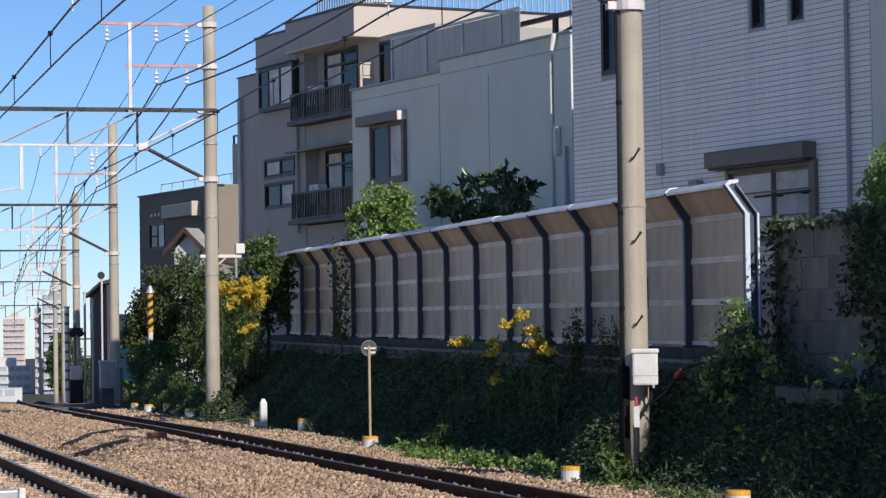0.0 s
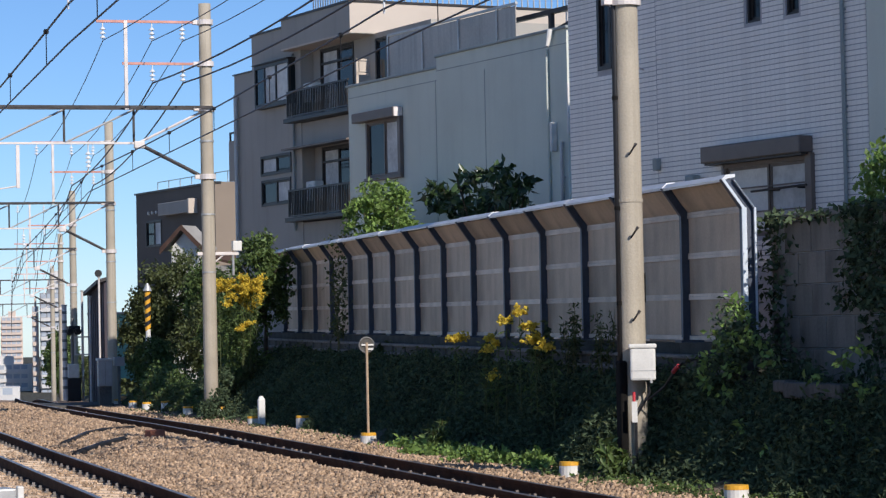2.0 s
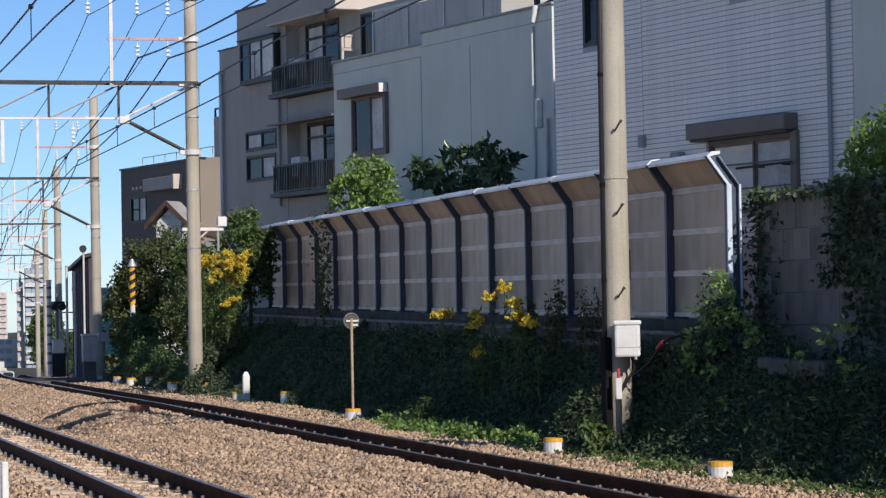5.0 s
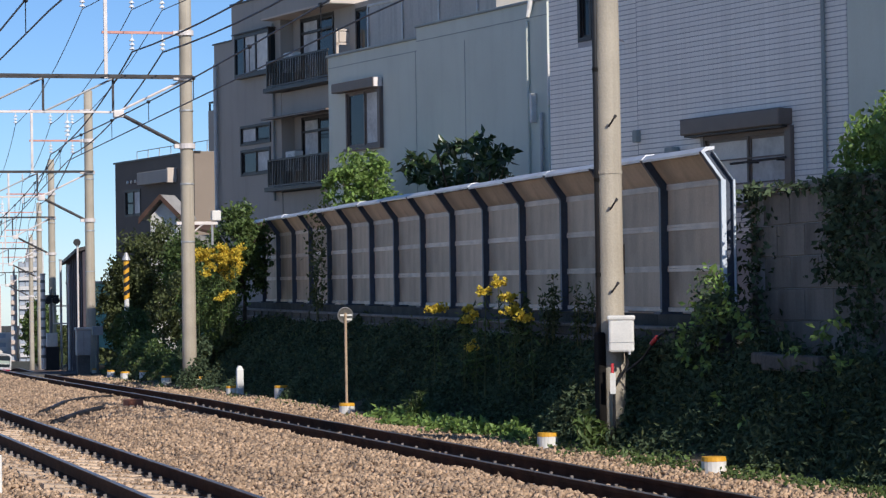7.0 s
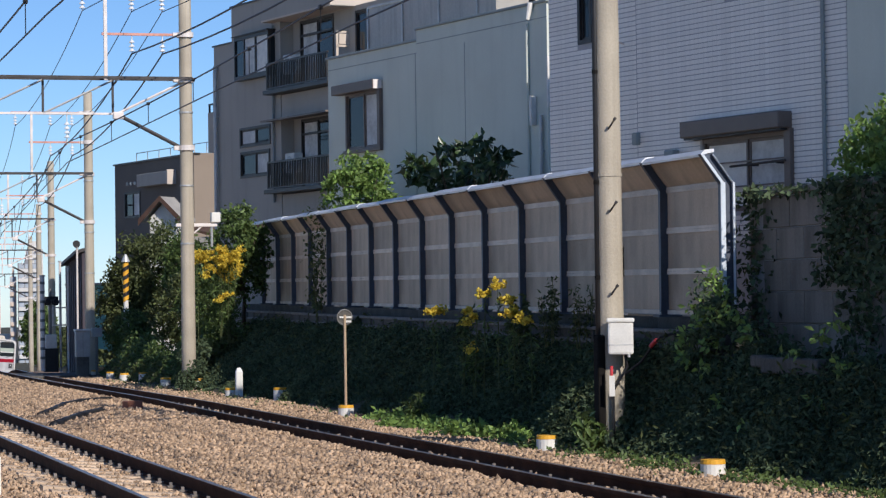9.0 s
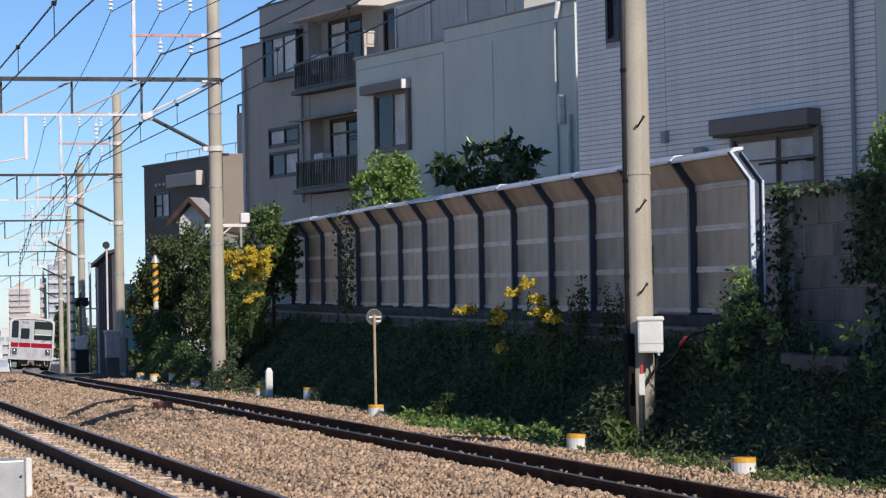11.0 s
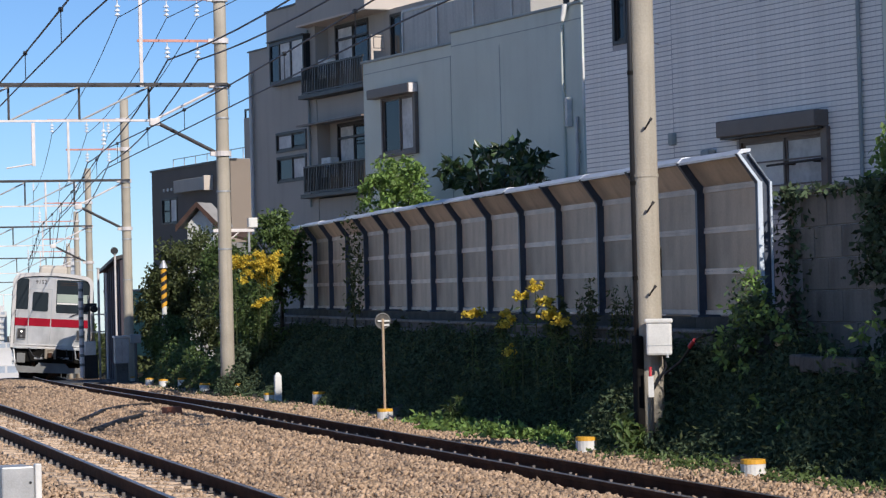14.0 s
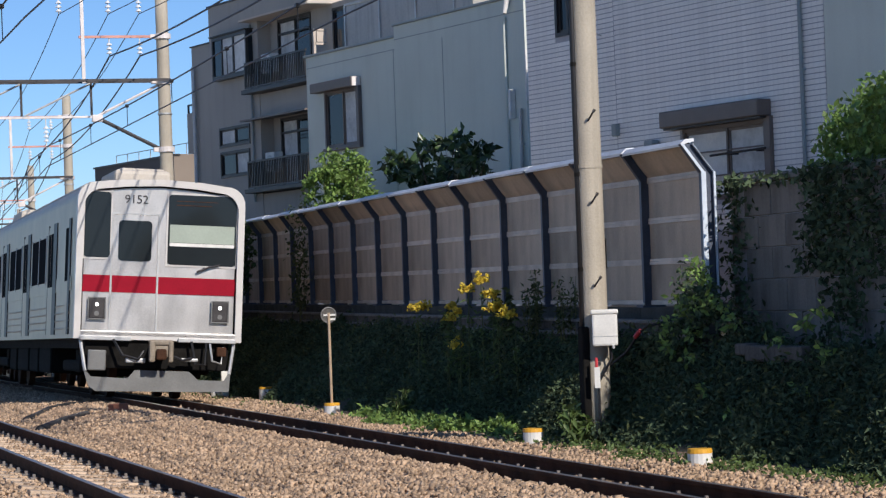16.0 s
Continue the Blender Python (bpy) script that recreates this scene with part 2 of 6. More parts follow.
# ---- mesh helpers ----
class Geo:
    def __init__(self):
        self.v, self.f = [], []

    def add(self, verts, faces):
        n = len(self.v)
        self.v += [tuple(p) for p in verts]
        self.f += [tuple(i + n for i in q) for q in faces]
        return self

    def box(self, x0, x1, y0, y1, z0, z1):
        p = [(x, y, z) for z in (z0, z1) for y in (y0, y1) for x in (x0, x1)]
        return self.add(p, [(0, 2, 3, 1), (4, 5, 7, 6), (0, 1, 5, 4), (1, 3, 7, 5), (3, 2, 6, 7), (2, 0, 4, 6)])

    def rbox(self, x0, x1, y0, y1, z0, z1, r=0.02):
        """A box with bevelled edges."""
        bm = bmesh.new()
        bmesh.ops.create_cube(bm, size=1.0)
        for v in bm.verts:
            v.co = ((x0 + x1) / 2 + v.co.x * (x1 - x0), (y0 + y1) / 2 + v.co.y * (y1 - y0), (z0 + z1) / 2 + v.co.z * (z1 - z0))
        bmesh.ops.bevel(bm, geom=bm.edges[:], offset=r, segments=2, affect="EDGES", profile=0.5)
        bm.verts.index_update()
        self.add([v.co[:] for v in bm.verts], [[v.index for v in f.verts] for f in bm.faces])
        bm.free()
        return self

    def rod(self, a, b, r0, r1=None, n=8, caps=True):
        a, b = Vector(a), Vector(b)
        r1 = r0 if r1 is None else r1
        q = (b - a).to_track_quat("Z", "Y")
        ring = [q @ Vector((math.cos(2 * math.pi * i / n), math.sin(2 * math.pi * i / n), 0)) for i in range(n)]
        faces = [(i, (i + 1) % n, n + (i + 1) % n, n + i) for i in range(n)]
        if caps:
            faces += [tuple(range(n))[::-1], tuple(range(n, 2 * n))]
        return self.add([a + p * r0 for p in ring] + [b + p * r1 for p in ring], faces)

    def tube(self, pts, r, n=6):
        """One unbroken tube along the points; r: a radius or one for each point."""
        pts = [Vector(p) for p in pts]
        rs = r if isinstance(r, (list, tuple)) else [r] * len(pts)
        v, f = [], []
        for i, p in enumerate(pts):
            d = (pts[min(i + 1, len(pts) - 1)] - pts[max(i - 1, 0)]).normalized()
            side = d.cross(Vector((0.31, 0.17, 0.93)) if abs(d.z) < 0.9 else Vector((1, 0.2, 0))).normalized()
            up = side.cross(d)
            v += [p + (side * math.cos(2 * math.pi * k / n) + up * math.sin(2 * math.pi * k / n)) * rs[i] for k in range(n)]
        for i in range(len(pts) - 1):
            f += [(i * n + k, i * n + (k + 1) % n, (i + 1) * n + (k + 1) % n, (i + 1) * n + k) for k in range(n)]
        f += [tuple(range(n))[::-1], tuple(range((len(pts) - 1) * n, len(pts) * n))]
        return self.add(v, f)

    def prism(self, outline, y0, y1):
        """An outline in x and z, pushed along y."""
        n = len(outline)
        v = [(x, y0, z) for x, z in outline] + [(x, y1, z) for x, z in outline]
        return self.add(v, [(i, (i + 1) % n, n + (i + 1) % n, n + i) for i in range(n)] + [tuple(range(n))[::-1], tuple(range(n, 2 * n))])

    def sweep(self, outline, path):
        """An outline (across, up) swept along points (x, y, z), each kept upright."""
        n = len(outline)
        v, f = [], []
        for x, y, z in path:
            v += [(x + a, y, z + b) for a, b in outline]
        for k in range(len(path) - 1):
            for i in range(n):
                j = (i + 1) % n
                f.append((k * n + i, k * n + j, k * n + n + j, k * n + n + i))
        f += [tuple(range(n))[::-1], tuple(range((len(path) - 1) * n, len(path) * n))]
        return self.add(v, f)

    def mesh(self, name, smooth=False):
        me = bpy.data.meshes.new(name)
        me.from_pydata(self.v, [], self.f)
        bm = bmesh.new()
        bm.from_mesh(me)
        bmesh.ops.recalc_face_normals(bm, faces=bm.faces[:])
        bm.to_mesh(me)
        bm.free()
        if smooth:
            me.polygons.foreach_set("use_smooth", [True] * len(me.polygons))
        return me


def part(name, geo, material, parent=None, label="", smooth=False, at=None):
    me = geo if isinstance(geo, bpy.types.Mesh) else geo.mesh(name, smooth)
    if not me.materials:
        me.materials.append(material)
    ob = new(name, me)
    if parent:
        ob.parent = parent
    if at is not None:
        ob.matrix_basis = at
    if label:
        ob["label"] = label
    return ob


def thing(name, m, label, category, group="", kind=""):
    ob = new(name)
    ob.empty_display_size = 0.2
    ob.matrix_basis = m
    return tagged(ob, label, category, group, kind)


def stuff_mesh(name, verts, faces, material, smooth=False):
    """A mesh from numpy arrays; quads or triangles of one size."""
    me = bpy.data.meshes.new(name)
    nv, nf, k = len(verts), len(faces), faces.shape[1]
    me.vertices.add(nv)
    me.vertices.foreach_set("co", np.asarray(verts, np.float32).ravel())
    me.loops.add(nf * k)
    me.loops.foreach_set("vertex_index", np.asarray(faces, np.int32).ravel())
    me.polygons.add(nf)
    me.polygons.foreach_set("loop_start", np.arange(0, nf * k, k, dtype=np.int32))
    me.update(calc_edges=True)
    me.materials.append(material)
    return me


def leaf_mesh(name, pts, size, material, rng, up=0.4, face=None, slim=0.55):
    """Folded leaves, each of four corners, at the points given."""
    n = len(pts)
    size = size * rng.uniform(0.6, 1.35, (n, 1))
    d = rng.normal(size=(n, 3))
    d[:, 2] -= 0.3
    d /= np.linalg.norm(d, axis=1, keepdims=True)
    nr = rng.normal(size=(n, 3)) * 0.8
    nr[:, 2] += up
    if face is not None:
        nr += np.asarray(face)
    side = np.cross(d, nr)
    side /= np.linalg.norm(side, axis=1, keepdims=True) + 1e-6
    nn = np.cross(side, d)
    a = pts
    tip = pts + d * size
    l = pts + d * size * 0.45 + side * size * slim * 0.5 + nn * size * 0.12
    r = pts + d * size * 0.45 - side * size * slim * 0.5 + nn * size * 0.12
    v = np.stack([a, l, tip, r], 1).reshape(-1, 3)
    i = np.arange(n)[:, None] * 4
    f = np.concatenate([i + np.array([[0, 1, 2]]), i + np.array([[0, 2, 3]])])
    return stuff_mesh(name, v, f, material)


def blob_points(rng, centre, radii, n, hollow=0.5):
    """Points in an ellipsoid, denser towards its skin."""
    p = rng.normal(size=(n, 3))
    p /= np.linalg.norm(p, axis=1, keepdims=True)
    p *= (hollow + (1 - hollow) * rng.uniform(0, 1, (n, 1)) ** 0.6)
    return np.asarray(centre) + p * np.asarray(radii)


def crown_points(rng, centre, radii, clumps, per, clump):
    """Points of a crown made of many small clumps, with gaps between them."""
    c = blob_points(rng, centre, radii, clumps, 0.35)
    out = [blob_points(rng, q, np.array([1, 1, 0.8]) * clump * rng.uniform(0.6, 1.3), per, 0.2) for q in c]
    return np.concatenate(out)


# ---- ground: one sheet, with the ballast bed, the bank and the raised plots ----
def ground_height(x, y):
    """Height over the rails' level at a place across the line."""
    pts = [(-400, -0.4), (-3.0, -0.4), (1.2, -0.45), (2.6, -0.26), (3.2, -0.13), (3.6, -0.13), (3.9, -0.21), (4.7, -0.23), (5.0, -0.17), (5.5, -0.16), (6.1, -0.1), (6.9, -0.06), (7.4, -0.08), (7.86, -0.12),
           (8.1, -0.2), (9.0, -0.25), (9.25, -0.22), (9.7, -0.22), (10.1, -0.2), (10.7, -0.2), (11.1, -0.08), (12.05, 0.7), (12.6, 0.85), (13.6, 1.2), (15.0, 1.5), (500, 1.5)]
    for (a, za), (b, zb) in zip(pts, pts[1:]):
        if a <= x <= b:
            return za + (zb - za) * (x - a) / (b - a)
    return 1.5


def ground_z(x, y):
    u = x - off(y)
    z = ground_height(u, y)
    if y > 61 and u > 10.5:
        k = min(1.0, (y - 61) / 14)
        z = z * (1 - k) + min(z, 0.0) * k
    return z + drop(y)


def build_ground():
    xs = [-400, -150, -60, -20, -8, -3, -1, 0.5, 1.2, 1.9] + [2.2 + 0.2 * i for i in range(53)] + [13, 14, 15, 17, 20, 26, 40, 80, 200, 500]
    ys = [-300, -100, -40, -10, 0, 8, 14] + [18 + 0.4 * i for i in range(106)] + [61 + 2 * i for i in range(30)] + [125, 135, 150, 170, 190, 215, 250, 300, 400, 520, 900, 2500]
    v, f, kinds = [], [], []
    for y in ys:
        for x in xs:
            z = ground_z(x + off(y), y)
            if 2 < x < 10.6 and 16 < y < 75:
                z += 0.03 * noise.noise(Vector((x * 1.3, y * 0.9, 0)))
            if 12.4 > x > 10.6:
                z += 0.12 * noise.noise(Vector((x * 1.5, y * 0.8, 3)))
            v.append((x + off(y), y, z))
    n = len(xs)
    for j in range(len(ys) - 1):
        for i in range(n - 1):
            f.append((j * n + i, j * n + i + 1, (j + 1) * n + i + 1, (j + 1) * n + i))
            # the third slot, left of the tracks, is the added light-bouncing ground
            kinds.append(0 if 1.8 < xs[i] < 10.7 else (2 if xs[i] < 1.8 and ys[j] < 190 else 1))
    me = bpy.data.meshes.new("ground")
    me.from_pydata(v, [], f)
    me.materials.append(BALLAST)
    me.materials.append(SOIL)
    me.materials.append(BOUNCE_GROUND)
    me.polygons.foreach_set("material_index", kinds)
    tagged(new("ground", me), "ballast bed, dark soil bank and raised plots beside the line", "ground", kind="structure")


build_ground()

# ---- rails ----
RAIL = [(-0.0635, -0.153), (0.0635, -0.153), (0.0635, -0.142), (0.009, -0.125), (0.008, -0.047), (0.0325, -0.038), (0.0325, -0.004), (0.026, 0),
        (-0.026, 0), (-0.0325, -0.004), (-0.0325, -0.038), (-0.008, -0.047), (-0.009, -0.125), (-0.0635, -0.142)]
LINE_Y = [-20, 0, 10] + [14 + 3 * i for i in range(50)] + [175, 190, 215, 260, 320, 400, 480]
TRACKS = (("near", 3.72, 0.05, 4.855, -0.04), ("far", 7.99, 0.0, 9.12, -0.09))


def build_track(xa, za, xb, zb):
    track = thing("railway_track", Matrix(), "railway track with rusty rails on pale concrete sleepers", "railway track", "tracks", "structure")
    for x, z in ((xa, za), (xb, zb)):
        path = [(x + off(y), y, z + drop(y)) for y in LINE_Y]
        rail = part("rail", Geo().sweep(RAIL, path), RUST, track, "brown rusty steel rail")
        head = [(-0.027, 0.0), (0.027, 0.0), (0.027, 0.003), (-0.027, 0.003)]
        part("running_surface", Geo().sweep(head, path), SHINE, rail, "polished running surface")
    g = Geo()
    tilt = math.atan2(zb - za, xb - xa)
    h = 1.0
    g.add([(-h, -0.13, 0.0), (-h, 0.13, 0.0), (-h, 0.15, -0.16), (-h, -0.15, -0.16), (-0.3, -0.11, -0.02), (-0.3, 0.11, -0.02), (0.3, -0.11, -0.02), (0.3, 0.11, -0.02),
           (h, -0.13, 0.0), (h, 0.13, 0.0), (h, 0.15, -0.16), (h, -0.15, -0.16)],
          [(0, 4, 5, 1), (4, 6, 7, 5), (6, 8, 9, 7), (0, 1, 2, 3), (8, 11, 10, 9), (0, 3, 11, 8, 6, 4), (1, 5, 7, 9, 10, 2), (2, 10, 11, 3)])
    me = g.mesh("sleeper")
    cx, cz = (xa + xb) / 2, (za + zb) / 2
    clips = Geo()
    y = 15.0
    while y < 96:
        m = pose(cx + off(y), y, cz - 0.157 + drop(y), 0, -math.degrees(tilt) * 1.0, -math.degrees(math.atan(0.00143 * max(0, y - 40))))
        part("sleeper", me, SLEEPER, track, at=m)
        for x, z in ((xa, za), (xb, zb)):
            for s in (-1, 1):
                px, pz = x + s * 0.105 + off(y), z - 0.155 + drop(y)
                clips.box(px - 0.04, px + 0.04, y - 0.045, y + 0.045, pz, pz + 0.022)
                clips.box(px - 0.016, px + 0.016, y - 0.018, y + 0.018, pz + 0.022, pz + 0.055)
        y += 0.7
    tagged(part("rail_clips", clips, CLIP, track, "grey steel rail clips"), kind="stuff")


for _, xa, za, xb, zb in TRACKS:
    build_track(xa, za, xb, zb)


# ---- overhead line: concrete poles, truss beams, arms and wires ----
POLES = [(30.35, 11.01), (59.9, 11.05 - off(59.9)), (86.0, 12.5 - off(86)), (115.0, 15.0 - off(115)), (145.0, 18.2 - off(145)), (176.0, 21.5 - off(176))]


def build_pole(y, x, top):
    px, z0 = x + off(y), ground_z(x + off(y), y)
    base = drop(y)
    p = thing("catenary_pole", pose(px, y, base), "tall tapered grey concrete pole beside the railway", "pole", "overhead line poles")
    n = 7
    shaft = Geo().tube([(0, 0, -0.6 + (top + 0.6) * k / n) for k in range(n + 1)], [0.173 - 0.004 * k for k in range(n + 1)], 22)
    part("shaft", shaft, CONCRETE, p, smooth=True)
    for z in (3.32, 4.7, 6.45):
        if z < top - 0.2 and not (y < 31 and z > 4):
            part("steel_band", Geo().rod((0, 0, z - 0.02), (0, 0, z + 0.02), 0.172, 0.172, 20), GALV if y > 31 else CONCRETE, p)
    return p


def build_beam(y, x, low=5.6, down=0.0):
    """A truss over both tracks with its feeder arms and insulators."""
    px, zb = x + off(y), drop(y) - down
    b = thing("catenary_beam", pose(px, y, zb), "steel truss beam over the tracks with feeder arms and insulators", "overhead gantry", "overhead line beams")
    left = -10.2
    top = Geo().box(left, 0.12, -0.26, -0.2, 7.22, 7.28).box(left, 0.12, 0.2, 0.26, 7.22, 7.28)
    part("top_chord", top, DARK_STEEL, b)
    part("bottom_chord", Geo().box(left, -1.62, -0.04, 0.04, 6.38, 6.43), WHITE_STEEL, b, "pale painted lower chord")
    k = -1.75
    while k > left:
        part("web_post", Geo().box(k - 0.025, k + 0.025, -0.03, 0.03, 6.43, 7.22), DARK_STEEL, b)
        part("web_diagonal", Geo().rod((k, 0, 7.2), (k - 1.62, 0, 6.42), 0.028, n=6), GALV, b)
        k -= 1.65
    part("strut", Geo().rod((-1.62, 0, 6.38), (-0.15, 0, low + 0.02), 0.045, n=8), DARK_STEEL, b, "dark diagonal strut")
    part("chord_joint", Geo().rbox(-1.75, -1.5, -0.08, 0.08, 6.28, 6.45, 0.02), WHITE_STEEL, b)
    part("chord_brace", Geo().rod((-1.62, 0, 6.42), (-0.1, 0, 7.16), 0.035, n=6), WHITE_STEEL, b)
    for z in (7.22, low, 9.3, 8.3):
        part("pole_clamp", Geo().rod((0, 0, z - 0.06), (0, 0, z + 0.06), 0.2, 0.2, 16).box(-0.3, 0, -0.06, 0.06, z - 0.05, z + 0.05), WHITE_STEEL, b)
    part("feeder_post", Geo().box(-1.95, -1.87, -0.04, 0.04, 7.2, 9.32), WHITE_STEEL, b, "white upright post")
    ends = []
    for z, x0 in ((9.3, -2.5), (8.3, -1.9)):
        part("feeder_arm", Geo().box(x0 - 0.1, -0.2, -0.03, 0.03, z - 0.03, z + 0.03), PINK_STEEL, b, "faded red cross arm")
        for ix in ((-2.45, -1.28, -0.55) if z > 8.9 else (-1.28, -0.55)):
            ins = Geo().rod((ix, 0, z), (ix, 0, z - 0.46), 0.015, n=6)
            for j in range(3):
                ins.rod((ix, 0, z - 0.14 - 0.1 * j), (ix, 0, z - 0.2 - 0.1 * j), 0.03, 0.075, 10)
            part("insulator", ins, PORCELAIN, b, "white porcelain insulator")
            ends.append((ix, z - 0.46))
    for tx in (7.85, 3.95):
        ix = tx - x
        ins = Geo().rod((ix, 0, 6.38), (ix, 0, 5.66), 0.014, n=6)
        for j in range(4):
            ins.rod((ix, 0, 6.2 - 0.1 * j), (ix, 0, 6.14 - 0.1 * j), 0.03, 0.07, 10)
        part("wire_hanger", ins, PORCELAIN, b, "porcelain hanger of the messenger wire")
    for tx in ((5.46,) if y > 40 else ()):
        ix = tx - x
        reg = Geo().box(ix + 0.7, ix + 0.78, -0.04, 0.04, 5.35, 6.36).rod((ix + 0.74, 0, 5.4), (ix + 0.1, 0, 5.3), 0.02, n=6)
        part("steady_arm", reg, WHITE_STEEL, b, "pale steady arm holding the contact wire")
    return b


def span(name, a, b, r, sag, label, n=10, parent=None):
    pts = []
    for i in range(n + 1):
        t = i / n
        p = Vector(a).lerp(Vector(b), t)
        p.z -= sag * 4 * t * (1 - t)
        pts.append(p)
    ob = part(name, Geo().tube(pts, r, 5), WIRE, parent, label)
    if not parent:
        tagged(ob, label, "wire", "overhead wires")
    return pts


for i, (y, x) in enumerate(POLES):
    build_pole(y, x, (10.6, 9.75, 9.45, 9.3, 9.3, 9.3)[i])
    build_beam(y, x, 5.6 if i else 5.86, 0.55 if i > 1 else 0.0)

STOPS = [(1.0, 10.98)] + POLES
for (ya, xa), (yb, xb) in zip(STOPS, STOPS[1:]):
    pa, pb = xa + off(ya), xb + off(yb)
    da, db = drop(ya) - (0.55 if ya > 62 else 0), drop(yb) - (0.55 if yb > 62 else 0)
    for ix, z in ((-2.45, 8.84), (-1.28, 8.84), (-0.55, 8.84), (-1.28, 7.84), (-0.55, 7.84)):
        span("feeder_wire", (pa + ix, ya, z + da), (pb + ix, yb, z + db), 0.011 if z > 8.5 else 0.02, 0.35, "dark feeder wire between poles")
    for tx in (7.85, 3.95):
        wire = thing("catenary_wire", Matrix(), "contact wire hung from a messenger wire by droppers", "wire", "overhead wires")
        a, b = (tx + off(ya), ya, 5.72 + da), (tx + off(yb), yb, 5.72 + db)
        top = span("messenger_wire", a, b, 0.014, 0.1, "", 12, wire)
        low = span("contact_wire", (a[0], a[1], 5.25 + da), (b[0], b[1], 5.25 + db), 0.012, 0.0, "", 12, wire)
        for p, q in list(zip(top, low))[1:-1:2]:
            part("dropper", Geo().rod(p, q, 0.007, n=4), WIRE, wire)
            part("wire_clamp", Geo().rbox(p.x - 0.03, p.x + 0.03, p.y - 0.05, p.y + 0.05, p.z - 0.03, p.z + 0.03, 0.01), BLACK, wire)


# ---- noise barrier on its concrete ledge: bends gently with the line and climbs a little ----
BAY, BAYS, CLIMB = 2.296, 15, 0.0166


def barrier_line():
    """Place and heading of each post."""
    rows, x, y = [], 12.22, 29.404
    for i in range(BAYS + 2):
        turn = 2.048 + 0.0977 * max(0.0, i - 1.5)
        rows.append((x, y, CLIMB * i, turn))
        x, y = x + BAY * math.sin(radians(turn)), y + BAY * math.cos(radians(turn))
    return rows


LINE = barrier_line()
RISE = math.degrees(math.atan(CLIMB / BAY))


def barrier_x(y):
    return float(np.interp(y, [r[1] for r in LINE], [r[0] for r in LINE])) if y > LINE[0][1] else 12.22 + 0.036 * (y - 29.4)


def bay_pose(i):
    x, y, z, turn = LINE[i]
    return pose(x, y, z, RISE, 0, -turn)


def build_barrier():
    bar = thing("noise_barrier", Matrix(), "long grey panel noise barrier with leaning top and dark steel posts", "noise barrier")
    z0, z1, z2, lean = 1.50, 3.18, 3.53, -0.26
    w = 0.04
    slant = [(0, 1, 3, 2), (4, 6, 7, 5), (0, 4, 5, 1), (2, 3, 7, 6), (0, 2, 6, 4), (1, 5, 7, 3)]

    def post_mesh(w):
        g = Geo()
        for a, b, h in ((-0.10, -0.088, w), (-0.088, 0.088, 0.008), (0.088, 0.10, w)):
            g.box(a, b, -h, h, z0, z1)
        for a, b, h in ((-0.10, -0.085, w), (-0.085, 0.05, 0.01), (0.05, 0.062, w)):
            g.add([(x + q, e, z) for e in (-h, h) for x, z in ((0, z1 - 0.02), (lean, z2)) for q in (a, b)], slant)
        return g

    me = post_mesh(w).mesh("post")
    plate = Geo().box(-0.16, 0.16, -0.13, 0.13, z0 - 0.015, z0 + 0.015).mesh("base_plate")
    bolt = Geo().rod((-0.13, -0.09, z0 + 0.015), (-0.13, -0.09, z0 + 0.05), 0.014, n=6).mesh("anchor_bolt")
    for i in range(BAYS + 1):
        p = part("post", me, POST_BLUE, bar, "blue-grey steel post", at=bay_pose(i))
        part("base_plate", plate, POST_BLUE, p)
        part("anchor_bolt", bolt, GALV, p)
        if i == 0:
            for x0, x1 in ((-0.105, -0.045), (0.055, 0.08)):
                part("end_flange", Geo().box(x0, x1, -0.075, -0.051, z0, z1).add(
                    [(x + q, -0.075 + e, z) for e in (0, 0.022) for x, z in ((0, z1), (lean, z2)) for q in (x0, x1 - 0.02)], slant), END_SUNLIT, p, "pale sunlit end flange")
    ya, yb = 0.055, BAY - 0.055
    step = (z1 - z0 - 0.06) / 3
    panels, rails = [], []
    for k in range(3):
        za, zb = z0 + 0.05 + step * k, z0 + 0.05 + step * (k + 1)
        panels.append(Geo().box(0.0, 0.04, ya, yb, za + 0.03, zb - 0.03).mesh("panel"))
        rails.append(Geo().box(-0.02, 0.045, ya, yb, zb - 0.042, zb - 0.0015).box(-0.016, 0.045, ya, yb, zb + 0.0015, zb + 0.036).mesh("panel_rail"))
    foot = Geo().box(-0.02, 0.045, ya, yb, z0 + 0.02, z0 + 0.075).mesh("panel_rail")
    curve = [(0.02, z1), (-0.06, z1 + 0.09), (-0.15, z1 + 0.21), (lean + 0.03, z2 - 0.02), (lean + 0.07, z2 + 0.0), (-0.11, z1 + 0.23), (-0.02, z1 + 0.12), (0.05, z1)]
    visor = Geo().prism(curve, ya, yb).mesh("visor_panel")
    cap = Geo().prism([(lean - 0.08, z2 - 0.03), (lean - 0.085, z2 + 0.0), (lean - 0.02, z2 + 0.06), (lean + 0.1, z2 + 0.07), (lean + 0.1, z2 + 0.03), (lean, z2 + 0.01)], 0.0, BAY).mesh("cap")
    for i in range(BAYS):
        m = bay_pose(i)
        for k in range(3):
            panel = part("panel", panels[k], PANEL, bar, at=m)
            part("panel_rail", rails[k], PANEL_RIB, panel, "pale panel rail")
            if k == 0:
                part("panel_rail", foot, PANEL_RIB, panel, "pale panel rail")
        part("visor_panel", visor, PANEL, bar, "leaning grey visor panel", at=m)
        part("cap", cap, CAP, bar, "pale metal cap strip", at=m @ pose(0, 0, (0.0, 0.012, 0.004, 0.016)[(i * 7) % 4]))


build_barrier()


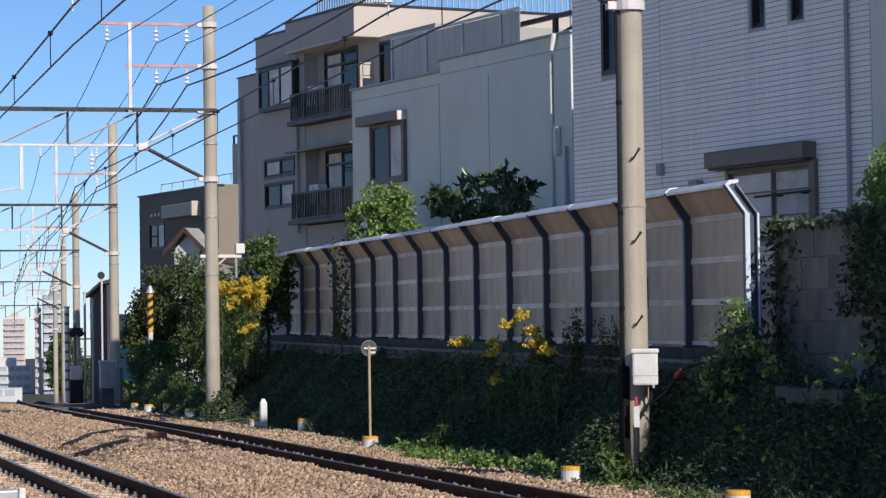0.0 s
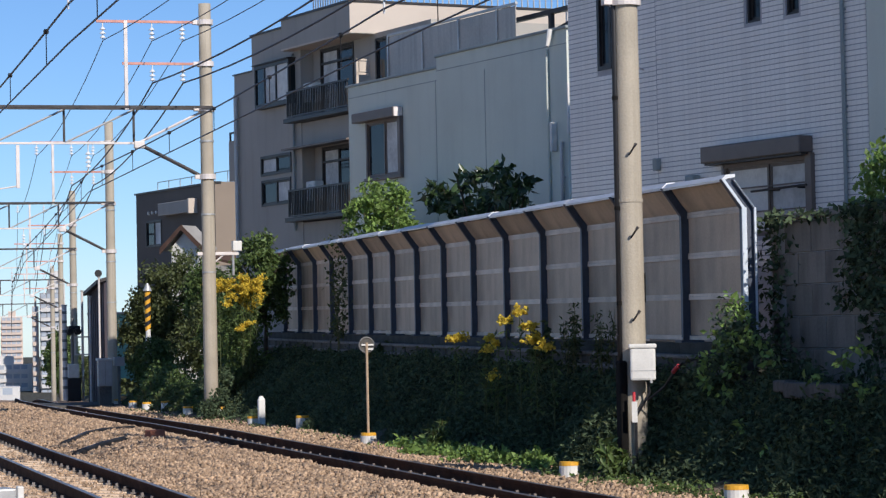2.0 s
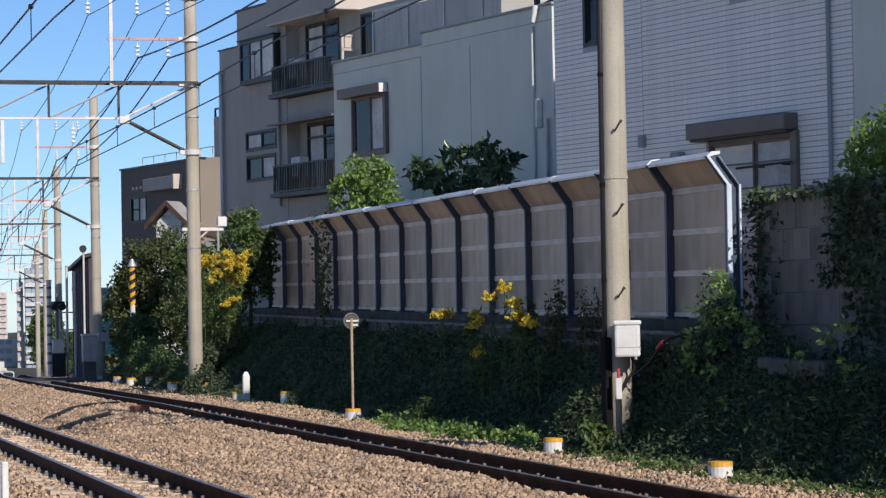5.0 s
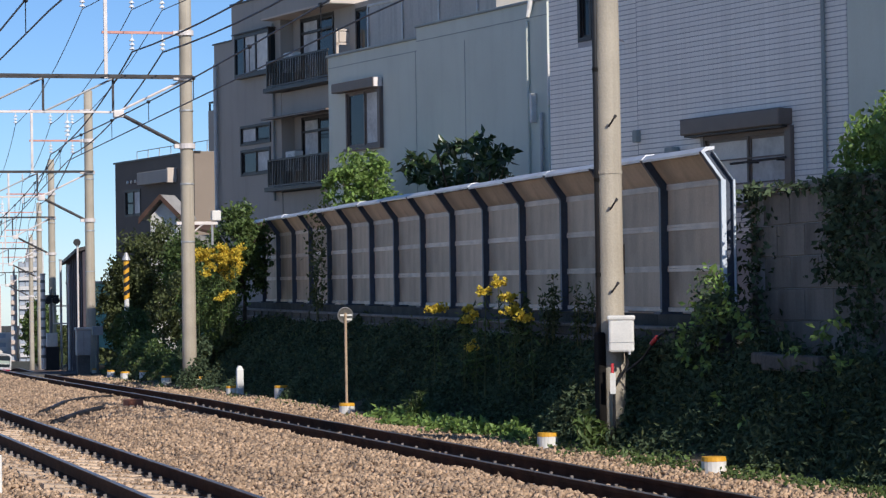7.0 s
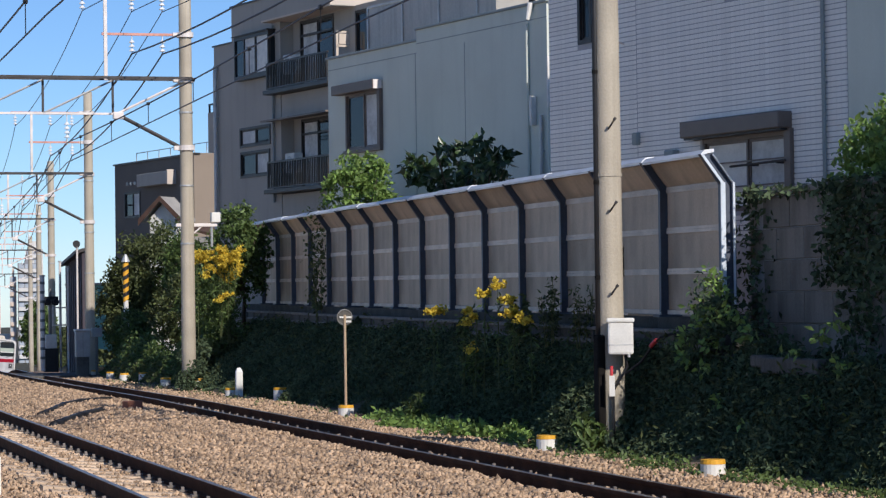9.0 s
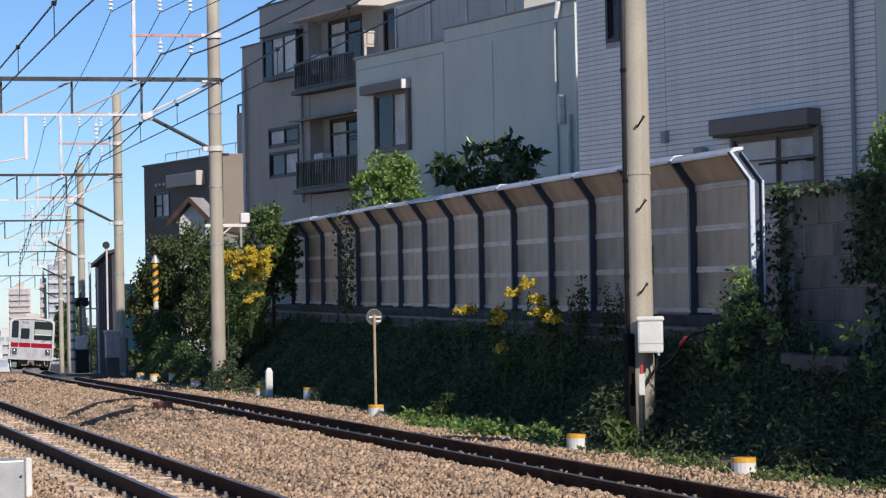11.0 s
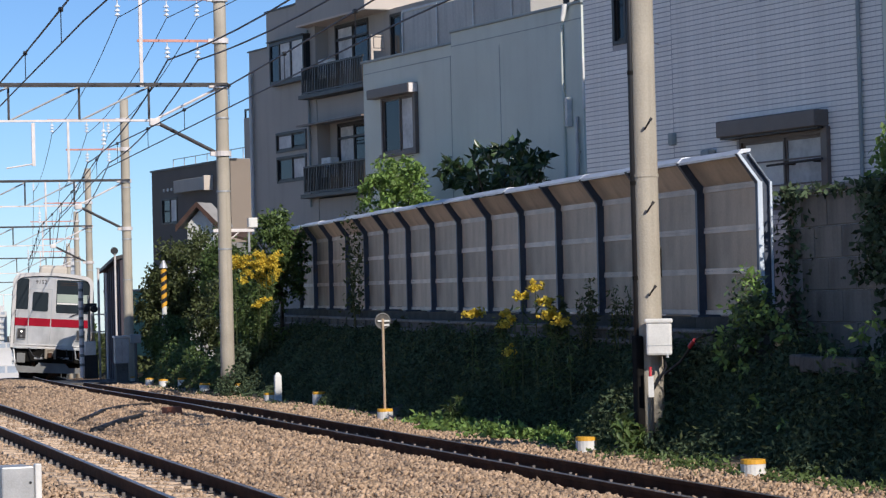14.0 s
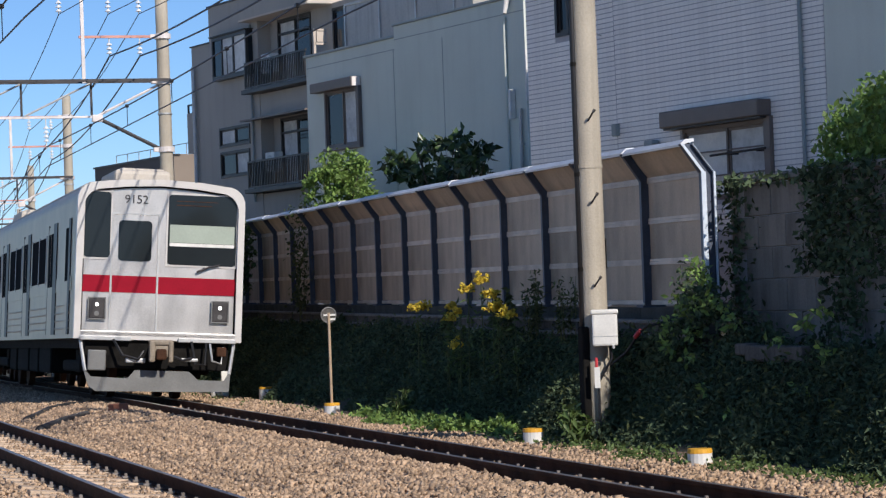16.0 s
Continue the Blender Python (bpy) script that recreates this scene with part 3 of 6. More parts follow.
def build_ledge():
    ledge = thing("concrete_ledge", Matrix(), "stained concrete ledge beam carrying the barrier above the bank", "retaining wall", kind="structure")
    kerb = Geo().rbox(-0.15, 0.25, 0, BAY, 1.33, 1.487, 0.012).mesh("kerb")
    slab = Geo().rbox(-0.34, 0.3, 0, BAY - 0.012, 1.285, 1.335, 0.012).mesh("ledge_slab")
    face = Geo().box(-0.30, -0.2, 0.06, BAY / 2 - 0.02, 1.16, 1.284).box(-0.30, -0.2, BAY / 2 + 0.06, BAY - 0.02, 1.16, 1.284).mesh("ledge_panel")
    rib = Geo().rbox(-0.33, -0.2, -0.02, 0.06, 1.10, 1.284, 0.01).mesh("ledge_rib")
    lip = Geo().rbox(-0.33, -0.19, 0.0, BAY - 0.01, 1.10, 1.157, 0.01).mesh("ledge_lip")
    wall = Geo().box(-0.18, 0.1, 0, BAY, 0.2, 1.284).mesh("ledge_wall")
    for i in range(BAYS + 1):
        m = bay_pose(i)
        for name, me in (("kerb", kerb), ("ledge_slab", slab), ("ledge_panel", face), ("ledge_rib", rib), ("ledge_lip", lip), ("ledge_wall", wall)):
            part(name, me, SHADED_KERB if name == "kerb" else LEDGE_LIT if name in ("ledge_lip", "ledge_slab") else LEDGE, ledge, at=m)
        part("ledge_rib", rib, LEDGE, ledge, at=m @ pose(0, BAY / 2, 0))


build_ledge()


def build_block_wall():
    """Big block retaining wall that goes on past the barrier's end."""
    wall = thing("wall_block", pose(12.62, 29.6, 0), "weathered grey concrete block retaining wall hung with ivy", "retaining wall", kind="structure")
    part("backing", Geo().box(0.03, 0.4, -42, 0.1, 0.2, 3.0), TILE_JOINT, wall)
    g = Geo().rbox(0.0, 0.06, -0.795, -0.005, 0.005, 0.385, 0.012)
    me = g.mesh("block")
    for r in range(7):
        for c in range(17):
            y = -0.8 * c + (0.4 if r % 2 else 0.0) - 0.4
            part("block", me, BLOCK, wall, at=pose(random.uniform(-0.006, 0.006), y, 0.25 + 0.39 * r))
    part("coping", Geo().rbox(-0.05, 0.42, -42, 0.1, 3.0, 3.08, 0.015), BLOCK, wall)
    step = thing("concrete_footing", pose(11.9, 26.2, 0.04), "broken pale concrete footing at the foot of the block wall", "retaining wall", kind="structure")
    part("slab", Geo().rbox(-0.32, -0.08, -0.8, 0.75, 0.84, 1.02, 0.02), LEDGE, step)
    part("broken_edge", Geo().rbox(-0.3, -0.1, 0.76, 1.1, 0.9, 1.04, 0.03), LEDGE, step)


build_block_wall()


# ---- fittings beside the line ----
def build_pole_box():
    b = thing("equipment_box", pose(11.03, 30.05, 0.95, 0, 0, -20), "white metal equipment box strapped to a concrete pole", "electrical box")
    part("body", Geo().rbox(-0.16, 0.16, -0.14, 0.05, 0.10, 0.52, 0.03), WHITE, b)
    part("lid", Geo().rbox(-0.175, 0.175, -0.155, 0.055, 0.50, 0.56, 0.02), WHITE, b)
    part("seam", Geo().box(-0.162, 0.162, -0.143, -0.14, 0.22, 0.228), GALV, b)
    part("cable", Geo().tube([(0.05, 0, 0.1), (0.08, 0.02, -0.05), (-0.1, 0.05, -0.35), (-0.1, 0.05, -0.9)], 0.018), BLACK, b, "black cable")
    part("lock", Geo().rod((0.1, -0.14, 0.07), (0.1, -0.14, 0.11), 0.018), GALV, b)
    part("red_sleeve", Geo().rod((-0.12, -0.06, -0.18), (-0.12, -0.06, -0.04), 0.02), RED, b, "red cable sleeve")
    part("tag_plate", Geo().box(-0.15, -0.08, -0.09, -0.08, -0.42, -0.16), WHITE, b, "white tag plate")
    pipe_ob = thing("cable_conduit", pose(11.02, 30.35, 0), "black cable conduit strapped up the side of the pole", "conduit")
    part("conduit", Geo().tube([(-0.185, -0.02, -0.4), (-0.175, -0.02, 5.0), (-0.165, -0.02, 10.4)], 0.038, 10), BLACK, pipe_ob, smooth=True)
    # dark block added for the shade on the lower pole
    part("foot_shade", Geo().rbox(-0.235, -0.13, -0.14, 0.06, -0.5, 1.3, 0.03), UNDER, pipe_ob, "dark block standing in for shade at the pole's foot")
    for z in (2.0, 3.2, 4.6, 6.0):
        part("strap", Geo().rod((-0.175, -0.02, z), (-0.175, -0.02, z + 0.05), 0.046, n=10), UNDER, pipe_ob)
    # small dark wedge on the pole's right flank
    part("dark_wedge", Geo().add([(0.165, -0.05, 2.02), (0.165, -0.05, 2.42), (0.10, -0.1, 2.26), (0.10, -0.1, 2.14), (0.2, 0.05, 2.02), (0.2, 0.05, 2.42), (0.12, 0.05, 2.26), (0.12, 0.05, 2.14)],
                                 [(0, 1, 2, 3), (4, 7, 6, 5), (0, 4, 5, 1), (1, 5, 6, 2), (2, 6, 7, 3), (3, 7, 4, 0)]), UNDER, pipe_ob, "dark wedge on the pole")
    for z in (1.25, 2.3, 3.35):
        s = thing("step_bolt", pose(10.95, 30.22, z + 0.55, 0, 35, -20), "small rusty step bolt in the pole", "bolt", "step bolts")
        part("bolt", Geo().rod((0.02, 0, 0), (0.02, -0.16, 0.13), 0.012, n=6).rod((0.02, -0.16, 0.13), (0.02, -0.16, 0.17), 0.018, n=6), DARK_STEEL, s)
    c = thing("trunk_cable", pose(11.55, 0, 0), "black cable with red tape looping up to the ledge", "cable")
    part("cable", Geo().tube([(-0.1, 31.1, 0.75), (0, 30.68, 0.95), (0.02, 30.4, 1.12), (0.05, 30.15, 1.26), (0.4, 29.98, 1.36)], 0.018), BLACK, c)
    part("tape", Geo().rod((0.01, 30.38, 1.14), (0.03, 30.24, 1.22), 0.03), RED, c, "red tape")


build_pole_box()


STUBS = [(12.41, 84.34), (12.03, 78.55), (11.79, 74.37), (11.82, 71.13), (11.34, 64.79), (11.32, 60.15), (10.87, 53.98), (11.08, 50.05), (10.5, 42.25), (10.44, 31.27), (10.45, 25.64)]


def build_stub(x, y, r=0.135, h=0.2):
    z = ground_z(x, y) + (0.0 if y < 60 else 0.02)
    s = thing("marker_stub", pose(x, y, z), "short white concrete marker stub with yellow painted top", "marker", "trackside stubs")
    part("body", Geo().rod((0, 0, -0.1), (0, 0, h * 0.76), r, r, 18), WHITE, s)
    part("painted_top", Geo().rod((0, 0, h * 0.76), (0, 0, h), r + 0.003, r - 0.004, 18), YELLOW, s, "yellow painted top band")
    return s


for x, y in STUBS:
    build_stub(x, y)


def build_disc_sign():
    s = thing("disc_sign", pose(10.5, 42.25, ground_z(10.5, 42.25) + 0.2), "thin rusty pole with a small round sign seen from behind", "sign")
    part("post", Geo().rod((0, 0, 0), (0, 0, 1.54), 0.024, n=8), mat("tan_post_paint", (0.45, 0.33, 0.22), 0.6, 0, 0.2, 4, 40, 0.2), s)
    part("disc", Geo().rod((0, 0.02, 1.5), (0, 0.035, 1.5), 0.135, n=28), LEDGE, s, "grey disc")
    part("disc_rim", Geo().tube([(0.13 * math.cos(a * math.pi / 12), 0.012, 1.5 + 0.13 * math.sin(a * math.pi / 12)) for a in range(25)], 0.012, 5), GUARD, s)
    part("bracket", Geo().box(-0.09, 0.12, -0.005, 0.02, 1.485, 1.515).box(0.02, 0.11, -0.012, 0.0, 1.41, 1.445), WHITE, s)


build_disc_sign()

p = thing("kilometre_post", pose(10.97, 53.6, ground_z(10.97, 53.6)), "small white concrete post with rounded top by the track", "post")
part("body", Geo().rbox(-0.075, 0.075, -0.06, 0.06, -0.1, 0.54, 0.02), WHITE, p)
part("rounded_top", Geo().add([(-0.073, -0.058, 0.525), (0.073, -0.058, 0.525), (0.073, 0.058, 0.525), (-0.073, 0.058, 0.525), (-0.03, -0.025, 0.61), (0.03, -0.025, 0.61), (0.03, 0.025, 0.61), (-0.03, 0.025, 0.61)],
                              [(0, 3, 2, 1), (4, 5, 6, 7), (0, 1, 5, 4), (1, 2, 6, 5), (2, 3, 7, 6), (3, 0, 4, 7)]), WHITE, p)
p = thing("trackside_cabinet", pose(2.80, 26.6, -0.30, 0, 0, 10), "small grey steel box with a white corner post", "cabinet")
part("body", Geo().rbox(-0.35, 0.0, -0.2, 0.2, -0.2, 0.5, 0.02), GALV, p)
part("corner_post", Geo().rbox(0.0, 0.07, -0.22, -0.13, -0.2, 0.52, 0.015), WHITE, p)
part("bolt", Geo().rod((-0.05, -0.21, 0.33), (-0.05, -0.19, 0.33), 0.014, n=8), BLACK, p)
p = thing("red_brick", pose(7.1, 43.9, -0.03, 0, 0, 20), "loose red brick lying on the ballast", "brick")
part("body", Geo().rbox(-0.15, 0.15, -0.1, 0.1, -0.03, 0.13, 0.015), mat("brick_red", (0.33, 0.13, 0.08), 0.85, 0, 0.2, 5, 50, 0.4), p)


# ---- houses behind the barrier; x runs along a facade, y into the house ----
def grid_wall(geo, x0, x1, z0, z1, holes, y0, y1):
    """A slab with openings through it, as one joined shell."""
    xs = sorted({x0, x1, *[v for h in holes for v in (h[0], h[1]) if x0 < v < x1]})
    zs = sorted({z0, z1, *[v for h in holes for v in (h[2], h[3]) if z0 < v < z1]})
    full = {}
    for i in range(len(xs) - 1):
        for j in range(len(zs) - 1):
            mx, mz = (xs[i] + xs[i + 1]) / 2, (zs[j] + zs[j + 1]) / 2
            full[i, j] = not any(h[0] < mx < h[1] and h[2] < mz < h[3] for h in holes)
    index, verts, faces = {}, [], []

    def corner(i, j, k):
        if (i, j, k) not in index:
            index[i, j, k] = len(verts)
            verts.append((xs[i], (y0, y1)[k], zs[j]))
        return index[i, j, k]

    for (i, j), solid in full.items():
        if solid:
            ring4 = [(i, j), (i + 1, j), (i + 1, j + 1), (i, j + 1)]
            faces.append([corner(a, b, 0) for a, b in ring4])
            faces.append([corner(a, b, 1) for a, b in reversed(ring4)])
            for (di, dj), p, q in (((0, -1), 0, 1), ((1, 0), 1, 2), ((0, 1), 2, 3), ((-1, 0), 3, 0)):
                if not full.get((i + di, j + dj)):
                    (a, b), (c, d) = ring4[p], ring4[q]
                    faces.append([corner(a, b, 0), corner(a, b, 1), corner(c, d, 1), corner(c, d, 0)])
    return geo.add(verts, faces)


def window(parent, x0, x1, z0, z1, y=0.0, panes=2, curtain="", bars=0, inset=0.06, proud=0.03, frame=None):
    w = part("window", grid_wall(Geo(), x0 - 0.03, x1 + 0.03, z0 - 0.03, z1 + 0.03, [(x0 + 0.04, x1 - 0.04, z0 + 0.04, z1 - 0.04)], y - proud, y + inset + 0.03), frame or FRAME, parent, "dark framed sliding window")
    step = (x1 - x0 - 0.08) / panes
    for i in range(panes):
        a = x0 + 0.04 + step * i
        sash = part("sash", grid_wall(Geo(), a, a + step, z0 + 0.04, z1 - 0.04, [(a + 0.045, a + step - 0.045, z0 + 0.085, z1 - 0.085)], y + 0.012 + 0.02 * (i % 2), y + 0.05 + 0.02 * (i % 2)), frame or FRAME, w)
        part("pane", Geo().box(a + 0.045, a + step - 0.045, y + 0.03 + 0.02 * (i % 2), y + 0.04 + 0.02 * (i % 2), z0 + 0.085, z1 - 0.085), {"c": CURTAIN, "w": WHITE}.get(curtain[i] if curtain else "", GLASS), w, "pale curtain behind glass" if curtain and curtain[i] in "cw" else "dark glass pane")
    if bars:
        for j in range(bars):
            z = z0 + (z1 - z0) * (j + 1) / (bars + 1)
            part("window_bar", Geo().box(x0, x1, y - proud - 0.02, y - proud, z - 0.012, z + 0.012), frame or FRAME, w)
    return w


def pipe(parent, x, z0, z1, y, r=0.04, material=None):
    ob = part("downpipe", Geo().rod((x, y, z0), (x, y, z1), r, n=10), material or AQUA_TRIM, parent, "rain downpipe")
    z = z0 + 0.5
    while z < z1:
        part("pipe_clip", Geo().box(x - r - 0.01, x + r + 0.01, y, y + r + 0.02, z, z + 0.03), material or AQUA_TRIM, ob)
        z += 1.4


def tile_house():
    """White tiled house: rows of tiles with dark joints."""
    h = thing("tiled_house", pose(15.092, 35.565, 0, 0, 0, 11.7 - 90), "white ceramic tiled house with a brown shutter box", "house", "houses")
    big = (-1.08, 1.22, 3.05, 4.25)
    small = [(-0.36, 0.02, 6.3, 7.6), (0.68, 1.02, 6.3, 7.6), (-4.80, -4.42, 6.05, 7.25)]
    holes = [big] + small
    part("wall", grid_wall(Geo(), -5.8, 2.64, 1.4, 8.2, holes, 0.008, 0.2), TILE_JOINT, h, "pale tiled wall with dark joints")
    part("tile_bed", grid_wall(Geo(), -2.91, 2.64, 1.4, 8.19, holes, -0.042, 0.005), TILE_JOINT, h, "mortar bed behind the tiles")
    part("rear_wall", Geo().box(-5.8, 2.64, 7.5, 7.6, 1.4, 8.2), TILE_JOINT, h)
    part("side_wall", Geo().box(-5.8, -5.7, 0.2, 7.5, 1.4, 8.1), TILE_JOINT, h)
    part("side_wall", Geo().box(2.56, 2.64, 0.2, 7.5, 1.4, 8.1), TILE_JOINT, h)
    part("roof_slab", Geo().box(-5.8, 2.64, 0.2, 7.5, 8.1, 8.2), TILE_JOINT, h)
    part("roof", Geo().rbox(-5.95, 2.8, -0.1, 7.7, 8.2, 8.36, 0.03), AQUA_TRIM, h)
    # unseen block, added to cast shade on the green house's end
    part("roof_room", Geo().box(-5.6, -1.0, 3.6, 7.4, 8.36, 11.4), TILE_JOINT, h, "unseen roof block added to shade the green house")
    part("floor_slab", Geo().box(-5.7, 2.56, 0.2, 7.5, 2.9, 3.0), TILE_JOINT, h)
    rh, z = 0.0794, 2.6
    meshes = {}
    while z < 8.1:
        for a, b, y in ((-5.8, -2.93, 0.0), (-2.92, 2.64, -0.05)):
            cuts = sorted((q[0] - 0.05, q[1] + 0.05) for q in holes if q[2] - 0.04 < z + rh and q[3] + 0.04 > z and q[0] < b and q[1] > a)
            x = a
            for c, d in cuts + [(b, b)]:
                if c > x:
                    key = (round(x, 3), round(c, 3), y)
                    if key not in meshes:
                        g = Geo().add([(x, y + 0.06, 0), (c, y + 0.06, 0), (c, y + 0.06, rh - 0.012), (x, y + 0.06, rh - 0.012),
                                       (x + 0.002, y, 0.002), (c - 0.002, y, 0.002), (c - 0.002, y, rh - 0.014), (x + 0.002, y, rh - 0.014)],
                                      [(4, 5, 6, 7), (0, 1, 5, 4), (1, 2, 6, 5), (2, 3, 7, 6), (3, 0, 4, 7)])
                        meshes[key] = g.mesh("tile_course")
                    part("tile_course", meshes[key], TILE, h, at=pose(0, 0, z))
                x = max(x, d)
        z += rh
    part("side_return", Geo().box(-2.935, -2.915, -0.05, 0.02, 1.4, 8.2), TILE_JOINT, h)
    shutter = part("shutter_box", Geo().rbox(-1.33, 1.29, -0.30, 0.0, 4.22, 4.47, 0.02), BROWN, h, "brown metal roller shutter box")
    part("shutter_lip", Geo().box(-1.3, 1.26, -0.24, -0.04, 4.19, 4.22), FRAME, shutter)
    w = window(h, -1.08, 1.22, 3.05, 4.17, 0.0, 2, "wc", 2, frame=BROWN)
    part("side_trim", Geo().rbox(1.17, 1.33, -0.12, 0.0, 3.0, 4.22, 0.01), BROWN, w)
    part("handrail", Geo().tube([(-0.1, -0.2, 3.72), (1.35, -0.22, 3.74)], 0.018).rod((0.35, -0.2, 3.72), (0.35, 0, 3.72), 0.015).rod((1.1, -0.2, 3.72), (1.1, 0, 3.72), 0.015), DARK_STEEL, w, "dark rail across the window")
    for i, q in enumerate(small):
        window(h, q[0], q[1], q[2], q[3], 0.02, 1)
    pipe(h, 2.13, 1.5, 8.1, -0.09, 0.032, AQUA_TRIM)
    part("vent_hood", Geo().rbox(-2.98, -2.85, -0.14, 0.0, 4.22, 4.42, 0.02), AQUA_TRIM, h, "grey vent hood")
    part("vent_hood", Geo().rbox(-1.95, -1.7, -0.2, -0.05, 3.9, 4.08, 0.03), AQUA_TRIM, h, "grey vent hood")
    part("wall_bracket", Geo().rod((-3.4, 0, 5.9), (-3.15, -0.25, 5.9), 0.012), WHITE_STEEL, h)
    return h


def aqua_house():
    h = thing("rendered_house", pose(14.91, 58.06, 0, 0, 0, 11.7 - 90), "pale green rendered house with a roof terrace fence", "house", "houses")
    hole = (-0.82, 1.03, 5.36, 6.72)
    part("wall", grid_wall(Geo(), -1.84, 2.96, 1.3, 7.63, [hole], 0.0, 0.18), AQUA, h, "pale green rendered wall")
    part("wall", Geo().box(2.96, 8.8, -0.06, 0.18, 1.3, 7.87), AQUA, h, "pale green rendered wall")
    part("side_wall", Geo().box(-1.84, -1.7, 0.18, 8.8, 1.3, 7.63), AQUA, h)
    part("side_wall", Geo().box(8.66, 8.8, 0.18, 8.8, 1.3, 7.87), AQUA, h)
    part("rear_wall", Geo().box(-1.84, 8.54, 8.8, 9.0, 1.3, 7.6), AQUA, h)
    part("terrace_floor", Geo().box(-1.7, 8.4, 0.18, 8.8, 7.0, 7.1), AQUA, h)
    part("upper_floor", Geo().box(-1.7, 8.4, 0.18, 8.8, 4.1, 4.2), AQUA, h)
    part("parapet_cap", Geo().rbox(-1.9, 2.96, -0.05, 0.24, 7.63, 7.69, 0.015), AQUA_TRIM, h, "grey metal parapet cap")
    part("parapet_cap", Geo().rbox(2.94, 8.86, -0.11, 0.24, 7.87, 7.93, 0.015), AQUA_TRIM, h, "grey metal parapet cap")
    part("band", Geo().box(-1.84, 2.95, -0.008, 0.0, 7.36, 7.375), AQUA_TRIM, h)
    part("band", Geo().box(2.96, 8.8, -0.068, -0.06, 7.56, 7.575), AQUA_TRIM, h)
    for x in (2.78, 5.23):
        part("expansion_joint", Geo().box(x, x + 0.02, -0.066 if x > 2.96 else -0.006, 0.0, 3.4, 7.38), AQUA_TRIM, h)
    s = part("shutter_box", Geo().rbox(-1.15, 1.1, -0.26, 0.0, 6.70, 6.93, 0.02), BROWN, h, "brown roller shutter box")
    # pale plate: sun on the brown box's end is put into its colour
    part("sunlit_box_end", Geo().box(1.1, 1.115, -0.24, -0.02, 6.71, 6.92), WHITE_STEEL, s)
    window(h, -0.82, 1.03, 5.36, 6.70, 0.0, 2, "gc", 0, frame=BROWN)
    part("side_trim", Geo().rbox(0.98, 1.12, -0.1, 0.0, 5.33, 6.72, 0.01), BROWN, h)
    part("sill", Geo().rbox(-0.85, 1.12, -0.1, 0.0, 5.28, 5.36, 0.01), BROWN, h)
    # terrace fence of frosted sheets
    fence = part("terrace_fence", Geo().rbox(0.14, 6.4, 0.1, 0.16, 8.66, 8.72, 0.01), GALV, h, "terrace fence of frosted sheets")
    x = 0.17
    while x < 6.0:
        part("fence_post", Geo().box(x - 0.03, x + 0.03, 0.09, 0.16, 7.6, 8.68), GALV, fence)
        part("fence_panel", Geo().box(x + 0.03, min(x + 1.76, 6.36), 0.12, 0.135, 7.7, 8.64), FROSTED, fence, "frosted weathered sheet")
        x += 1.79
    # dark beams of a roof frame and a pale railing behind
    pg = part("roof_frame", Geo().rbox(5.5, 8.9, 0.5, 0.62, 8.38, 8.48, 0.01), DARK_STEEL, h, "dark timber roof frame")
    for x in (7.1, 8.6):
        part("frame_post", Geo().box(x, x + 0.1, 0.5, 0.6, 7.9, 8.4), DARK_STEEL, pg)
    part("frame_beam", Geo().rod((7.1, 0.6, 8.0), (8.8, 0.6, 8.3), 0.05, n=6), DARK_STEEL, pg)
    rail = part("terrace_railing", Geo().box(6.6, 9.2, 1.2, 1.25, 8.98, 9.02).box(6.6, 9.2, 1.2, 1.25, 8.2, 8.24), WHITE_STEEL, h, "pale terrace railing")
    for i in range(22):
        part("baluster", Geo().box(6.62 + 0.12 * i, 6.645 + 0.12 * i, 1.21, 1.24, 8.2, 9.0), WHITE_STEEL, rail)
    pipe(h, 8.05, 1.5, 7.5, -0.1, 0.035, AQUA)
    # white strip painted for the sliver of sun on the corner
    part("edge_sun_sliver", Geo().rbox(8.8, 8.86, -0.09, 0.1, 5.7, 6.75, 0.01), WHITE, h, "white sliver standing in for sun on the corner")
    pipe(h, 8.62, 1.5, 5.55, -0.12, 0.04, GALV)
    # plain white upright box near the right end of the wall
    part("white_wall_box", Geo().rbox(8.26, 8.36, -0.2, -0.07, 5.36, 5.97, 0.015), WHITE, h, "white upright box on the wall")
    part("overflow_spout", Geo().rod((8.25, -0.12, 7.9), (8.25, -0.2, 7.55), 0.07, 0.04, 10), WHITE, h, "white overflow spout")
    return h


def railing(parent, x0, x1, z0, z1, y, step=0.11, name="balcony_railing"):
    r = part(name, Geo().box(x0, x1, y - 0.025, y + 0.025, z1 - 0.05, z1).box(x0, x1, y - 0.02, y + 0.02, z0, z0 + 0.04), FRAME, parent, "dark metal balcony railing")
    x = x0
    i = 0
    while x < x1:
        w = 0.03 if i % 8 == 0 else 0.011
        part("baluster", Geo().box(x - w, x + w, y - 0.015, y + 0.015, z0, z1 - 0.04), FRAME, r)
        x += step
        i += 1
    return r


ROOF_BACK = 7.2


